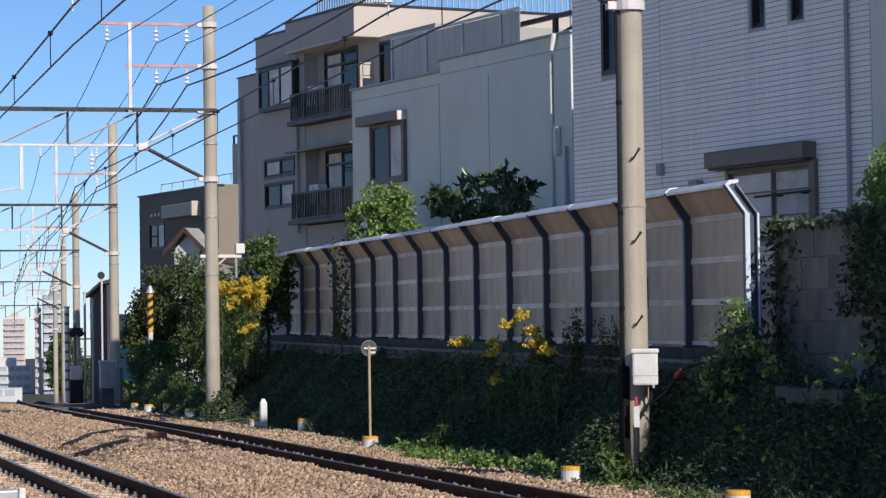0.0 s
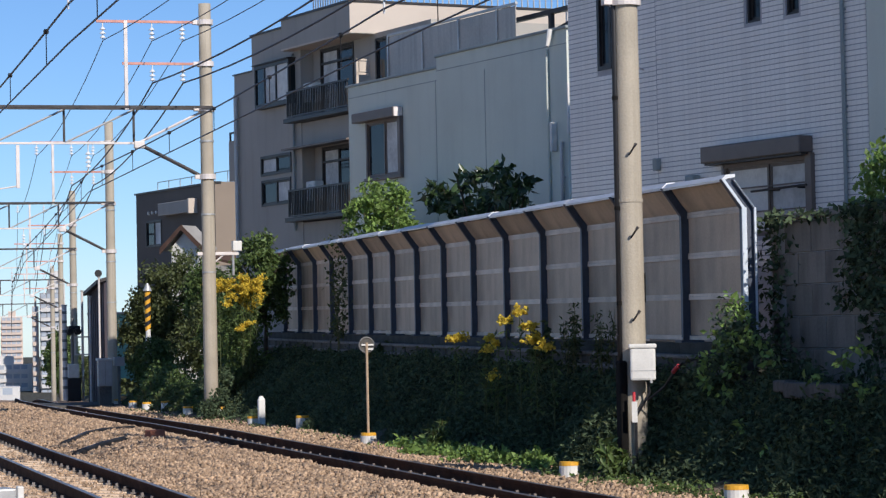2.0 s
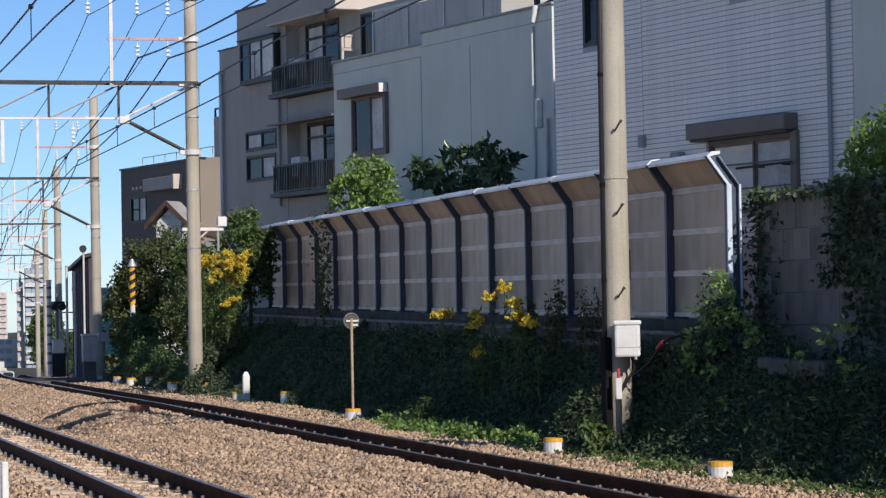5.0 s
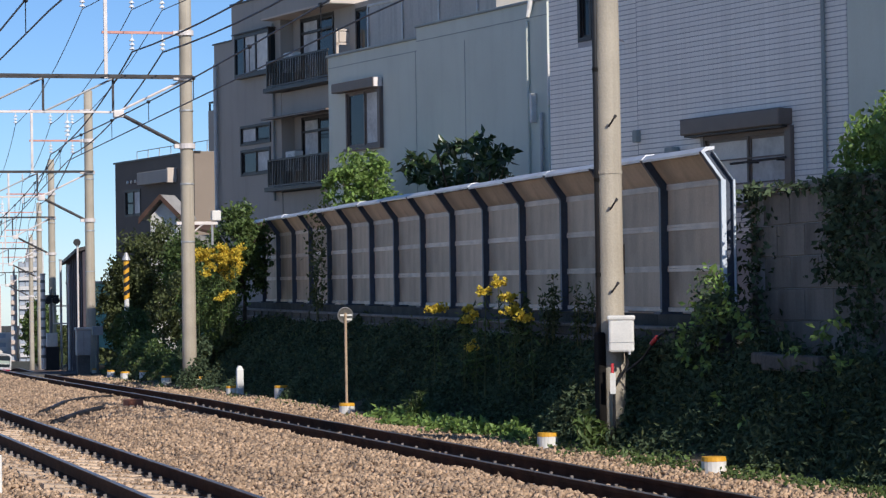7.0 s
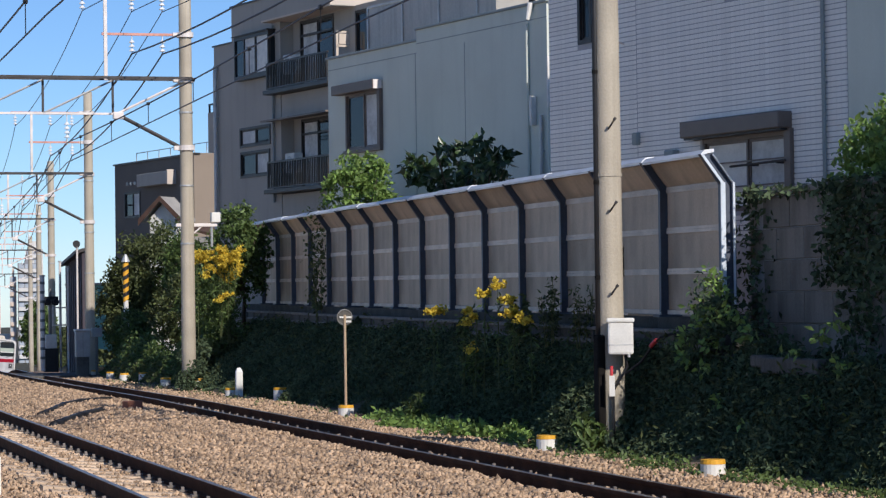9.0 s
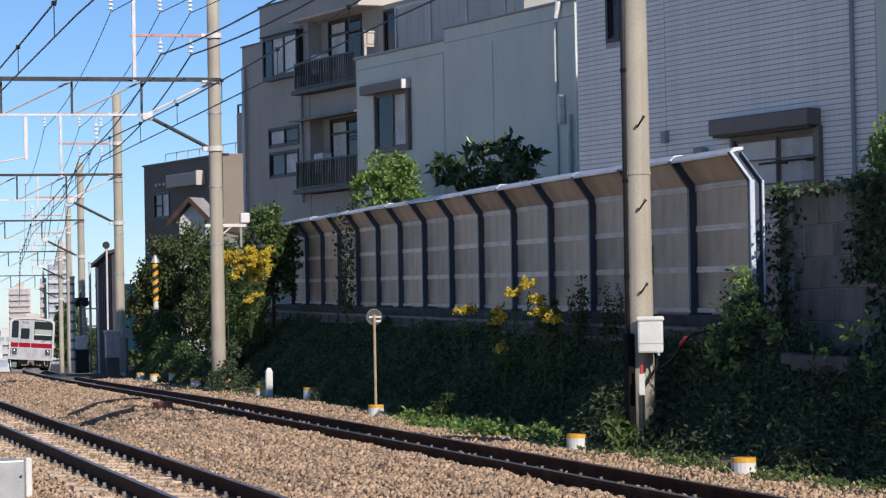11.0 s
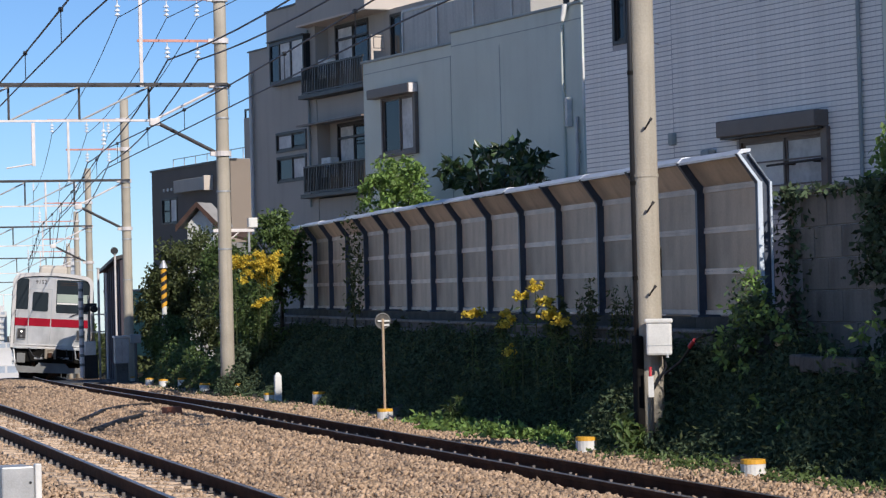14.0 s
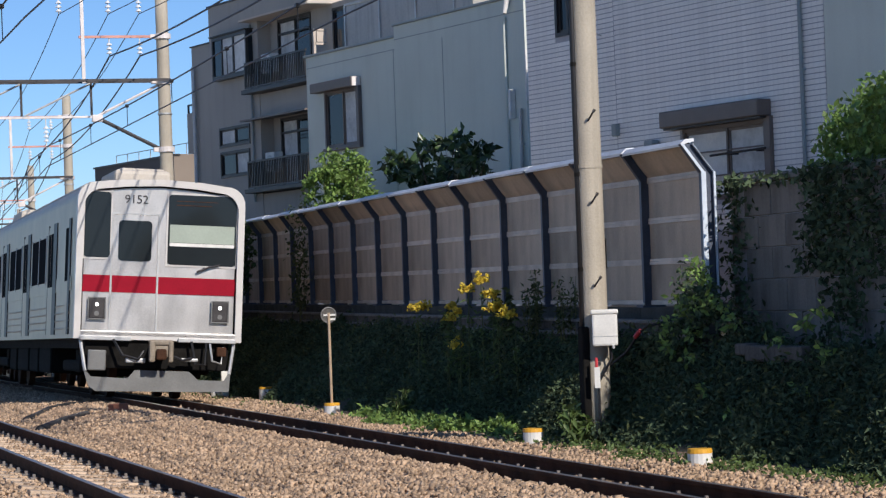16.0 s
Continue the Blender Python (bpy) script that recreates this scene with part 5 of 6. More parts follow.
plants("bank_weeds", bank_points(10000, 61, 82, 11.0, 12.6, 1.35, 0.9), 0.12, WEED, "sunlit weeds on the far bank", face=(-0.4, -0.6, 0))
plants("far_scrub", bank_points(9000, 95, 180, 11.3, 16, 1.2), 0.22, HEDGE, "scrub along the far line")


plants("pole_foot_weeds", np.concatenate([blob_points(rng, (11.05 + dx, y, z), (0.24, 0.5, 0.28), 300, 0.2) for dx, y, z in ((-0.15, 59.2, 0.0), (0.1, 59.2, 0.25), (-0.25, 58.9, -0.1), (0.4, 60.4, 0.7), (0.2, 61.2, 0.5))]), 0.09, IVY, "weeds heaped round the foot of the poles")


def low_weeds():
    pts = []
    for _ in range(180):
        y = rng.uniform(32.4, 40.4)
        x = 10.52 + rng.normal() * 0.13 + 0.1 * math.sin(y * 2.1)
        h = rng.uniform(0.03, 0.14) * (1.25 if 33 < y < 36.5 else 1.0)
        pts.append(blob_points(rng, (x, y, ground_z(x, y) + h * 0.7), (0.14, 0.16, h), 22, 0.3))
    plants("trackside_weeds", np.concatenate(pts), 0.105, BRIGHT, "bright low weeds at the edge of the ballast")
    pts = []
    for _ in range(260):
        y = rng.uniform(19, 33)
        x = 10.52 + rng.normal() * 0.16
        pts.append(blob_points(rng, (x, y, ground_z(x, y) + 0.05), (0.12, 0.2, 0.06), 14, 0.3))
    for _ in range(60):
        y = rng.uniform(41, 74)
        x = 10.35 + rng.normal() * 0.15 + off(y)
        pts.append(blob_points(rng, (x, y, ground_z(x, y) + 0.05), (0.15, 0.3, 0.08), 12, 0.3))
    plants("trackside_grass", np.concatenate(pts), 0.06, WEED, "sparse green weeds among the edge stones")


low_weeds()


def branchy(name, base, crown, radii, clumps, per, clump, leaf, material, label, stems=4, category="tree"):
    t = thing(name, pose(*base), label, category)
    b, c = Vector(base), Vector(crown)
    top = c - b
    trunk = Geo().tube([(0, 0, -0.1), top * 0.35 + Vector((0.05, 0.03, 0)), top * 0.75], [0.06, 0.045, 0.025], 7)
    part("trunk", trunk, BARK, t, "brown trunk")
    for i in range(stems):
        a = 2 * math.pi * i / stems + 0.5
        tip = top + Vector((math.cos(a) * radii[0] * 0.7, math.sin(a) * radii[1] * 0.7, radii[2] * 0.4))
        part("limb", Geo().tube([top * 0.4, top * 0.75 + (tip - top) * 0.4, tip], [0.03, 0.02, 0.008], 5), BARK, t)
    pts = crown_points(rng, top, radii, clumps, per, clump)
    part("crown", leaf_mesh("crown", pts, leaf, material, rng), material, t, "leafy crown")
    return t


branchy("young_tree", (14.02, 54.9, 1.45), (14.02, 54.9, 4.06), (0.8, 0.86, 1.08), 150, 46, 0.17, 0.11, BRIGHT, "young bright green tree rising behind the noise barrier")
branchy("laurel_shrub", (14.0, 47.2, 1.45), (14.0, 47.2, 4.4), (0.95, 1.85, 0.5), 52, 15, 0.17, 0.21, LAUREL, "dark glossy evergreen shrub behind the noise barrier", 6, "shrub")
branchy("laurel_shrub", (14.0, 45.6, 1.45), (14.0, 45.2, 4.1), (0.4, 0.9, 0.28), 15, 15, 0.14, 0.18, LAUREL, "dark glossy evergreen shrub behind the noise barrier", 5, "shrub")
# lighter leaf colour here: sun on this shrub is put into it
branchy("hedge_tree", (12.8, 61.9, 1.2), (12.75, 61.9, 3.05), (0.72, 0.8, 1.3), 130, 50, 0.2, 0.11, WEED, "leafy shrub at the barrier's far end", 5, "shrub")
branchy("hedge_tree", (15.3, 88.0, 0.0), (15.3, 88.0, 2.9), (1.5, 1.6, 1.8), 190, 60, 0.34, 0.14, HEDGE, "broad dark tree behind the crossing", 6)
branchy("hedge_tree", (14.3, 89.0, -0.3), (14.3, 89.0, 1.9), (1.0, 1.4, 1.6), 110, 50, 0.3, 0.14, HEDGE, "dark tree beside the crossing", 6)
branchy("hedge_tree", (15.2, 96.0, -0.6), (15.2, 96.0, 1.6), (1.0, 1.4, 1.5), 110, 50, 0.3, 0.14, HEDGE, "dark shrub beside the crossing", 6)
branchy("hedge_tree", (15.9, 85.0, 0.3), (15.8, 85.0, 2.9), (0.9, 1.4, 1.3), 110, 50, 0.3, 0.14, WEED, "tree with sunlit yellow-green leaves", 6)
branchy("hedge_tree", (24.4, 195.0, -3.4), (24.4, 195.0, -0.2), (1.2, 1.4, 2.4), 110, 50, 0.5, 0.3, WEED, "round tree beyond the crossing", 5)
branchy("hedge_tree", (26.4, 205.0, -3.6), (26.4, 205.0, -1.2), (1.6, 1.8, 2.0), 90, 50, 0.5, 0.3, HEDGE, "dark tree beyond the crossing", 5)
branchy("hedge_tree", (13.5, 83.6, -0.4), (13.5, 83.6, 0.75), (0.8, 1.0, 0.85), 90, 50, 0.24, 0.12, WEED, "sunlit shrub before the crossing signal", 5, "shrub")
branchy("hedge_tree", (13.7, 74.0, 0.4), (13.6, 74.0, 1.5), (1.0, 1.6, 1.1), 120, 50, 0.26, 0.12, HEDGE, "overgrown shrub behind the far bank", 5, "shrub")
branchy("hedge_tree", (13.2, 68.5, 0.6), (13.2, 68.5, 1.7), (0.8, 1.6, 1.0), 110, 50, 0.25, 0.12, WEED, "sunlit shrub on the far bank", 5, "shrub")


def goldenrod(x, y, z0, z1, spread=0.12, heads=5):
    """A tall weed with plumes of small yellow blooms."""
    g = thing("goldenrod", pose(x, y, z0), "tall goldenrod weed with yellow plumes", "flower", "goldenrods")
    h = z1 - z0
    lean = rng.normal(size=2) * 0.025
    part("stem", Geo().tube([(0, 0, 0), (lean[0] * 0.5, lean[1] * 0.5, h * 0.6), (lean[0], lean[1], h)], [0.012, 0.009, 0.005], 5), HEDGE, g)
    lp = np.stack([lean[0] * rng.uniform(0.2, 1, 46), lean[1] * rng.uniform(0.2, 1, 46), rng.uniform(0.25, 0.95, 46) * h], 1) + rng.normal(size=(46, 3)) * 0.03
    part("leaves", leaf_mesh("leaves", lp, 0.12, WEED, rng, slim=0.25), WEED, g)
    for k in range(heads):
        c = np.array([lean[0], lean[1], h]) + rng.normal(size=3) * np.array([spread, spread, spread * 0.7])
        sprays = []
        for j in range(8):
            d = rng.normal(size=3)
            d[2] = abs(d[2]) * 0.6 - 0.25
            d *= 0.13 / np.linalg.norm(d)
            sprays.append(c + d * rng.uniform(0.05, 1.0, (16, 1)) + rng.normal(size=(16, 3)) * 0.012)
        pts = np.concatenate(sprays)
        tagged(part("plume", leaf_mesh("plume", pts, 0.05, GOLD, rng, slim=0.8), GOLD, g, "yellow flower plume"), kind="stuff")


for y, z1, s, n in ((40.0, 1.56, 0.05, 3), (38.4, 1.58, 0.02, 1), (38.3, 1.4, 0.02, 1), (37.7, 1.54, 0.02, 1), (37.24, 1.87, 0.02, 1), (36.48, 1.98, 0.02, 2), (36.0, 1.74, 0.03, 2), (35.7, 1.56, 0.03, 2), (34.9, 1.47, 0.05, 2), (37.8, 1.01, 0.02, 1)):
    goldenrod(11.3, y - 0.45, 0.25, z1, s, n)
for k in range(12):
    y = 60.3 + rng.uniform(0, 1.4)
    goldenrod(rng.uniform(11.35, 12.35), y, 0.8, rng.uniform(2.4, 3.05), 0.16, 6)
goldenrod(11.9, 60.2, 0.9, 1.9, 0.1, 4)


plants("goldenrod_thicket", blob_points(rng, (11.9, 61.0, 1.65), (0.55, 0.6, 0.85), 1700, 0.25), 0.1, WEED, "leafy thicket under the goldenrod blooms", slim=0.35)


def tall_weed(x, y, z0, h, n, material, leaf=0.12, slim=0.3):
    w = thing("tall_weed", pose(x, y, z0), "tall feathery weed growing before the noise barrier", "weed", "tall weeds")
    for k in range(n):
        dx, dy = rng.normal() * 0.1, rng.normal() * 0.16
        hh = h * rng.uniform(0.6, 1.0)
        part("stem", Geo().tube([(dx, dy, 0), (dx * 1.3, dy * 1.2, hh * 0.6), (dx * 1.6, dy * 1.5, hh)], [0.007, 0.006, 0.003], 4), STEM, w)
        m = 70
        q = rng.uniform(0.2, 1, m)
        lp = np.stack([dx * (1 + 0.6 * q), dy * (1 + 0.5 * q), q * hh], 1) + rng.normal(size=(m, 3)) * 0.035
        part("leaves", leaf_mesh("leaves", lp, leaf, material, rng, slim=slim), material, w)


tall_weed(11.95, 35.5, 1.05, 1.05, 6, HEDGE, 0.09)
tall_weed(11.95, 34.2, 1.05, 0.9, 4, HEDGE, 0.09)
tall_weed(11.95, 33.9, 1.05, 1.2, 2, HEDGE, 0.08)
tall_weed(11.95, 37.0, 1.05, 0.75, 3, HEDGE, 0.12, 0.5)
tall_weed(12.25, 41.0, 1.05, 0.55, 3, HEDGE, 0.12, 0.5)
tall_weed(12.6, 50.0, 1.05, 0.55, 4, HEDGE, 0.12, 0.5)
tall_weed(13.0, 54.5, 1.3, 2.0, 3, HEDGE, 0.1, 0.5)
tall_weed(10.55, 38.0, -0.2, 0.6, 3, WEED, 0.14, 0.12)
tall_weed(10.7, 30.2, -0.2, 0.55, 4, WEED, 0.14, 0.4)

plants("pole_foot_ivy", np.concatenate([blob_points(rng, (x, y, z), (0.2, 0.22, 0.22), 150, 0.2) for x, y, z in ((10.95, 30.0, -0.05), (11.12, 30.0, 0.1), (11.25, 30.1, 0.25))]), 0.085, IVY, "dark ivy heaped round the foot of the concrete pole")

# ivy over the block wall and round the barrier's end
wall_ivy = [blob_points(rng, (13.05 + rng.normal() * 0.06, y, 3.25 + 0.08 * math.sin(y * 1.3) + 0.2 * max(0.0, min(1.0, (27.4 - y) / 1.2))), (0.42, 0.5, 0.62), 700, 0.45) for y in np.arange(2, 27.6, 0.42)]
# taller stretch out of view, added to keep the sun off the bank
wall_ivy += [blob_points(rng, (13.22 + rng.normal() * 0.06, y, 4.25), (0.5, 0.6, 0.85), 900, 0.4) for y in np.arange(8, 24.6, 0.45)]
# bright leaf colour carries the sun on the mound's top
plants("wall_ivy", np.concatenate(wall_ivy), 0.105, BRIGHT, "thick ivy mounded on the block wall, with an unseen taller stretch added for shade", face=(-0.4, -0.6, 0.3))
drape = []
for y, z0, n in ((26.9, 1.9, 700), (26.3, 1.2, 900), (25.6, 1.8, 600), (29.35, 1.0, 420), (24.6, 0.9, 1200), (23.5, 0.7, 1500), (22.0, 0.6, 1800), (20, 0.5, 1800), (18, 0.5, 1500)):
    z = rng.uniform(z0, 3.1, n)
    drape.append(np.stack([12.55 + rng.normal(size=n) * 0.05, y + rng.normal(size=n) * 0.36 * (0.5 + (3.1 - z) * 0.25), z], 1))
drape.append(np.stack([12.55 + rng.normal(size=260) * 0.1, rng.uniform(26.2, 29.6, 260), 2.98 + np.abs(rng.normal(size=260)) * 0.05], 1))
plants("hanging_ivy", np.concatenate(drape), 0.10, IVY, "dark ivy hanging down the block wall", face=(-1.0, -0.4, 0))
vine = [blob_points(rng, (11.66 + rng.normal() * 0.06, y * 0.972, 1.75 + (z - 1.75) * 0.972), (0.13, 0.15, 0.13), 22, 0.2)
        for y, z in ((29.44, 2.05), (29.3, 1.93), (29.2, 1.82), (30.2, 1.6), (30.0, 1.5), (29.7, 1.45), (30.1, 1.3), (29.3, 1.55), (28.9, 1.55), (28.7, 1.5), (30.3, 1.1), (30.1, 1.0), (29.5, 1.2), (28.5, 1.3))]
mass = [blob_points(rng, (11.9 + rng.normal() * 0.08, y, z), (0.25, 0.3, 0.3), 190, 0.2)
        for y, z in ((29.3, 1.8), (29.0, 1.6), (29.5, 1.45), (29.2, 1.2), (29.9, 1.1), (28.6, 1.45), (28.2, 1.3), (29.6, 0.8), (30.3, 0.7))]
plants("vine_mass", np.concatenate(mass), 0.085, IVY, "dark vine heaped against the barrier's end", face=(-0.7, -0.4, 0.1))
# lit leaves of the bank, painted as sprigs in a brighter leaf colour
sprigs = [blob_points(rng, (x, y, z), (0.1, 0.18, 0.08), 16, 0.2) for x, y, z in ((11.55, 26.0, 1.12), (11.5, 24.6, 1.0), (11.6, 25.4, 1.3), (11.35, 27.6, 0.55), (11.4, 25.0, 0.6), (11.5, 28.4, 0.9), (11.2, 26.5, 0.3), (11.35, 24.2, 0.45), (11.6, 24.9, 1.45))]
plants("bank_sprigs", np.concatenate(sprigs), 0.1, BRIGHT, "lighter leafy sprigs standing out of the dark bank", face=(-0.5, -0.6, 0.2))
# lit part of the same vine, its sun put into the brighter leaf
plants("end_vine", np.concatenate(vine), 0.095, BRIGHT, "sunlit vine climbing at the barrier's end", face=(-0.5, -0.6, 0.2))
foot = [blob_points(rng, (12.2 + rng.normal() * 0.1, y, 0.8 + rng.normal() * 0.12), (0.36, 0.5, 0.5), 420, 0.3) for y in np.arange(16, 29.0, 0.4)]
plants("foot_ivy", np.concatenate(foot), 0.095, IVY, "dark ivy heaped at the foot of the block wall", face=(-0.7, -0.4, 0.1))
plants("barrier_creeper", np.stack([13.12 + rng.normal(size=420) * 0.1, 55.2 + rng.normal(size=420) * 0.35, rng.uniform(1.6, 3.9, 420)], 1), 0.1, HEDGE, "creeper climbing over the noise barrier")


# ---- ballast stones ----
def stones(name, n, x0, x1, y0, y1, size, label, power=1.0, avoid=True):
    y = y0 + (y1 - y0) * rng.uniform(0, 1, n) ** power
    x = rng.uniform(x0, x1, n)
    if avoid:
        keep = np.ones(n, bool)
        for _, xa, za, xb, zb in TRACKS:
            keep &= ~((np.abs(x - xa + 0.02) < 0.13) | (np.abs(x - xb + 0.02) < 0.13))
            inside = (x > xa) & (x < xb)
            keep &= ~inside | (rng.uniform(0, 1, n) < (0.4 if xa < 5 else 0.3))
        x, y = x[keep], y[keep]
    n = len(x)
    xx = x + np.array([off(v) for v in y])
    z = np.array([ground_z(a, b) for a, b in zip(xx, y)])
    z += 0.03 * np.array([noise.noise(Vector((a * 1.3, b * 0.9, 0))) for a, b in zip(x, y)])
    z += rng.uniform(-0.012, 0.028, n)
    corner = np.array([[1, 0, 0], [-1, 0, 0], [0, 1, 0], [0, -1, 0], [0, 0, 1], [0, 0, -1], [0.62, 0.62, 0.5], [-0.6, 0.6, -0.5]])[:6]
    p = corner[None] * rng.uniform(0.55, 1.1, (n, 6, 1)) + rng.normal(size=(n, 6, 3)) * 0.22
    q = rng.normal(size=(n, 4))
    q /= np.linalg.norm(q, axis=1, keepdims=True)
    w, a, b, c = q.T
    rot = np.stack([np.stack([1 - 2 * (b * b + c * c), 2 * (a * b - c * w), 2 * (a * c + b * w)], -1), np.stack([2 * (a * b + c * w), 1 - 2 * (a * a + c * c), 2 * (b * c - a * w)], -1),
                    np.stack([2 * (a * c - b * w), 2 * (b * c + a * w), 1 - 2 * (a * a + b * b)], -1)], 1)
    p = np.einsum("nij,nkj->nki", rot, p) * (size * rng.uniform(0.55, 1.3, (n, 1, 1)))
    v = (p + np.stack([xx, y, z], 1)[:, None, :]).reshape(-1, 3)
    tri = np.array([[0, 2, 4], [2, 1, 4], [1, 3, 4], [3, 0, 4], [2, 0, 5], [1, 2, 5], [3, 1, 5], [0, 3, 5]])
    f = (np.arange(n)[:, None, None] * 6 + tri[None]).reshape(-1, 3)
    tagged(new(name, stuff_mesh(name, v, f, STONE)), label, "gravel", kind="stuff")


stones("ballast_stones", 70000, 2.0, 10.75, 19, 40, 0.036, "loose pale brown ballast stones")
stones("ballast_stones", 45000, 2.0, 10.75, 40, 62, 0.042, "loose pale brown ballast stones")
stones("ballast_stones", 16000, 2.0, 10.6, 62, 92, 0.055, "loose pale brown ballast stones")


# dark tubes added for the shaded dips across the ballast between the tracks
for pts, r in ((((5.55, 44.3), (5.9, 45.5), (6.3, 46.8), (6.75, 47.9), (7.5, 49.0)), 0.06), (((5.3, 40.6), (5.6, 41.5), (5.95, 42.3), (6.2, 42.8), (6.5, 43.6)), 0.075)):
    c = Geo().tube([(x, y, ground_z(x, y) + 0.03 + 0.03 * noise.noise(Vector((x * 1.3, y * 0.9, 0)))) for x, y in pts], r, 8)
    tagged(part("ballast_dip_shade", c, BLACK, None, smooth=True), "dark tube standing in for a shaded dip in the ballast", "cable", "track cables")


# ---- the crossing and the distance ----
def crossing():
    y0 = 84.0
    r = thing("crossing_road", pose(0, 0, drop(y0)), "level crossing road slab over the tracks", "road", kind="structure")
    part("slab", Geo().box(4.0, 20, y0, y0 + 4.5, -0.35, -0.12), ROAD, r)
    part("edge_kerb", Geo().rbox(4.0, 20, y0 - 0.2, y0, -0.35, -0.1, 0.02), LEDGE, r, "pale concrete edge kerb")
    z = drop(y0)
    c = thing("signal_cabinet", pose(11.91, 83.8, z), "pale grey steel signal cabinet beside the crossing", "cabinet")
    part("body", Geo().rbox(-0.23, 0.23, -0.2, 0.2, 0.5, 1.34, 0.02), CABINET, c)
    part("lid", Geo().rbox(-0.26, 0.26, -0.23, 0.23, 1.34, 1.42, 0.02), GALV, c)
    part("door_seam", Geo().box(-0.005, 0.005, -0.204, -0.2, 0.55, 1.3), GUARD, c)
    part("base", Geo().rbox(-0.2, 0.2, -0.18, 0.18, -0.6, 0.5, 0.01), LEDGE, c)
    c = thing("signal_cabinet", pose(12.42, 84.0, z), "small pale relay box beside the crossing", "cabinet")
    part("body", Geo().rbox(-0.17, 0.17, -0.15, 0.15, 1.15, 1.45, 0.02), CABINET, c)
    part("leg", Geo().rod((0, 0, -0.6), (0, 0, 1.15), 0.05), GUARD, c)
    p = thing("crossing_signal", pose(13.76, 86.2, z), "yellow and black striped crossing signal post", "crossing signal")
    part("post", Geo().rod((0, 0, -0.6), (0, 0, 2.35), 0.085, n=14), WHITE, p)
    for i in range(9):
        za, tilt = 2.35 + 0.145 * i, 0.06
        n = 14
        ringv = [(0.1 * math.cos(2 * math.pi * k / n), 0.1 * math.sin(2 * math.pi * k / n), za + dz + tilt * math.cos(2 * math.pi * k / n)) for dz in (0, 0.145) for k in range(n)]
        part("stripe", Geo().add(ringv, [(k, (k + 1) % n, n + (k + 1) % n, n + k) for k in range(n)] + [tuple(range(n))[::-1], tuple(range(n, 2 * n))]), BLACK if i % 2 else YELLOW, p, "black band" if i % 2 else "yellow band")
    part("cap", Geo().rod((0, 0, 3.66), (0, 0, 3.92), 0.16, 0.04, 14), GALV, p, "grey cone cap")
    for x, y, za, h, rad in ((11.4, 90.0, -0.5, 2.82, 0.085), (12.3, 92.0, -0.6, 3.35, 0.045), (13.0, 95.0, -0.8, 3.2, 0.05), (12.36, 88.0, -0.5, 3.76, 0.035)):
        q = thing("crossing_post", pose(x, y, za), "pale grey steel post beside the crossing", "post", "crossing posts")
        part("post", Geo().rod((0, 0, 0), (0, 0, h - za), rad, n=12), WHITE_STEEL, q)
        part("post_cap", Geo().rod((0, 0, h - za), (0, 0, h - za + 0.05), rad + 0.02, n=12), GALV, q)
        if rad > 0.08:
            for k in range(9):
                part("ring_band", Geo().rod((0, 0, 0.4 + 0.33 * k), (0, 0, 0.5 + 0.33 * k), rad + 0.004, n=12), GUARD, q, "darker ring band")
    q = thing("gate_machine", pose(11.95, 92.0, -0.6), "crossing gate machine with twin lamps and a square guard frame", "gate machine")
    part("mast", Geo().rod((0, 0.1, 0), (0, 0.1, 3.0), 0.05, n=10), GUARD, q)
    part("machine", Geo().rbox(-0.22, 0.2, -0.2, 0.2, 0.85, 1.35, 0.03), WHITE, q)
    part("pedestal", Geo().rbox(-0.25, 0.25, -0.22, 0.22, 0, 0.85, 0.02), BLACK, q)
    part("guard_frame", grid_wall(Geo(), 0.05, 0.62, 1.66, 2.34, [(0.1, 0.57, 1.71, 2.29)], -0.03, 0.03), WHITE_STEEL, q)
    for x in (-0.14, 0.16):
        lh = part("lamp_head", Geo().rod((x, 0.02, 2.52), (x, -0.16, 2.52), 0.13, n=14), BLACK, q, "black signal lamp head")
        part("lamp_visor", Geo().rod((x, -0.16, 2.55), (x, -0.3, 2.55), 0.1, 0.09, 12), BLACK, lh)
    part("lamp_arm", Geo().box(-0.25, 0.28, 0.02, 0.06, 2.6, 2.72), BLACK, q)
    h = thing("trackside_shed", pose(12.46, 88.2, drop(88), 0, 0, -5.2), "grey trackside shed with dark overhanging eaves", "shed")
    h.rotation_euler.x = radians(-1.2)
    part("wall", Geo().box(0.1, 0.42, 0, 12.6, -0.6, 4.1), SHED_WALL, h, "dull grey boarded wall")
    for k in range(9):
        part("cover_strip", Geo().box(0.07, 0.1, 0.2 + 1.5 * k, 0.26 + 1.5 * k, -0.6, 4.1), SHED_WALL, h)
    part("roof", Geo().add([(-0.15, -0.1, 4.05), (0.5, -0.1, 4.22), (0.5, 12.8, 4.22), (-0.15, 12.8, 4.05), (-0.15, -0.1, 4.17), (0.5, -0.1, 4.34), (0.5, 12.8, 4.34), (-0.15, 12.8, 4.17)],
                           [(0, 3, 2, 1), (4, 5, 6, 7), (0, 1, 5, 4), (1, 2, 6, 5), (2, 3, 7, 6), (3, 0, 4, 7)]), DARK_STEEL, h, "dark eaves")
    lamp_ob = part("loudspeaker", Geo().rod((-0.1, -0.35, 4.38), (-0.1, -0.1, 4.38), 0.13, 0.06, 12), BLACK, h, "black loudspeaker")
    g = thing("green_shed", pose(17.2, 112, drop(112)), "shed with a pale green sheet roof", "shed")
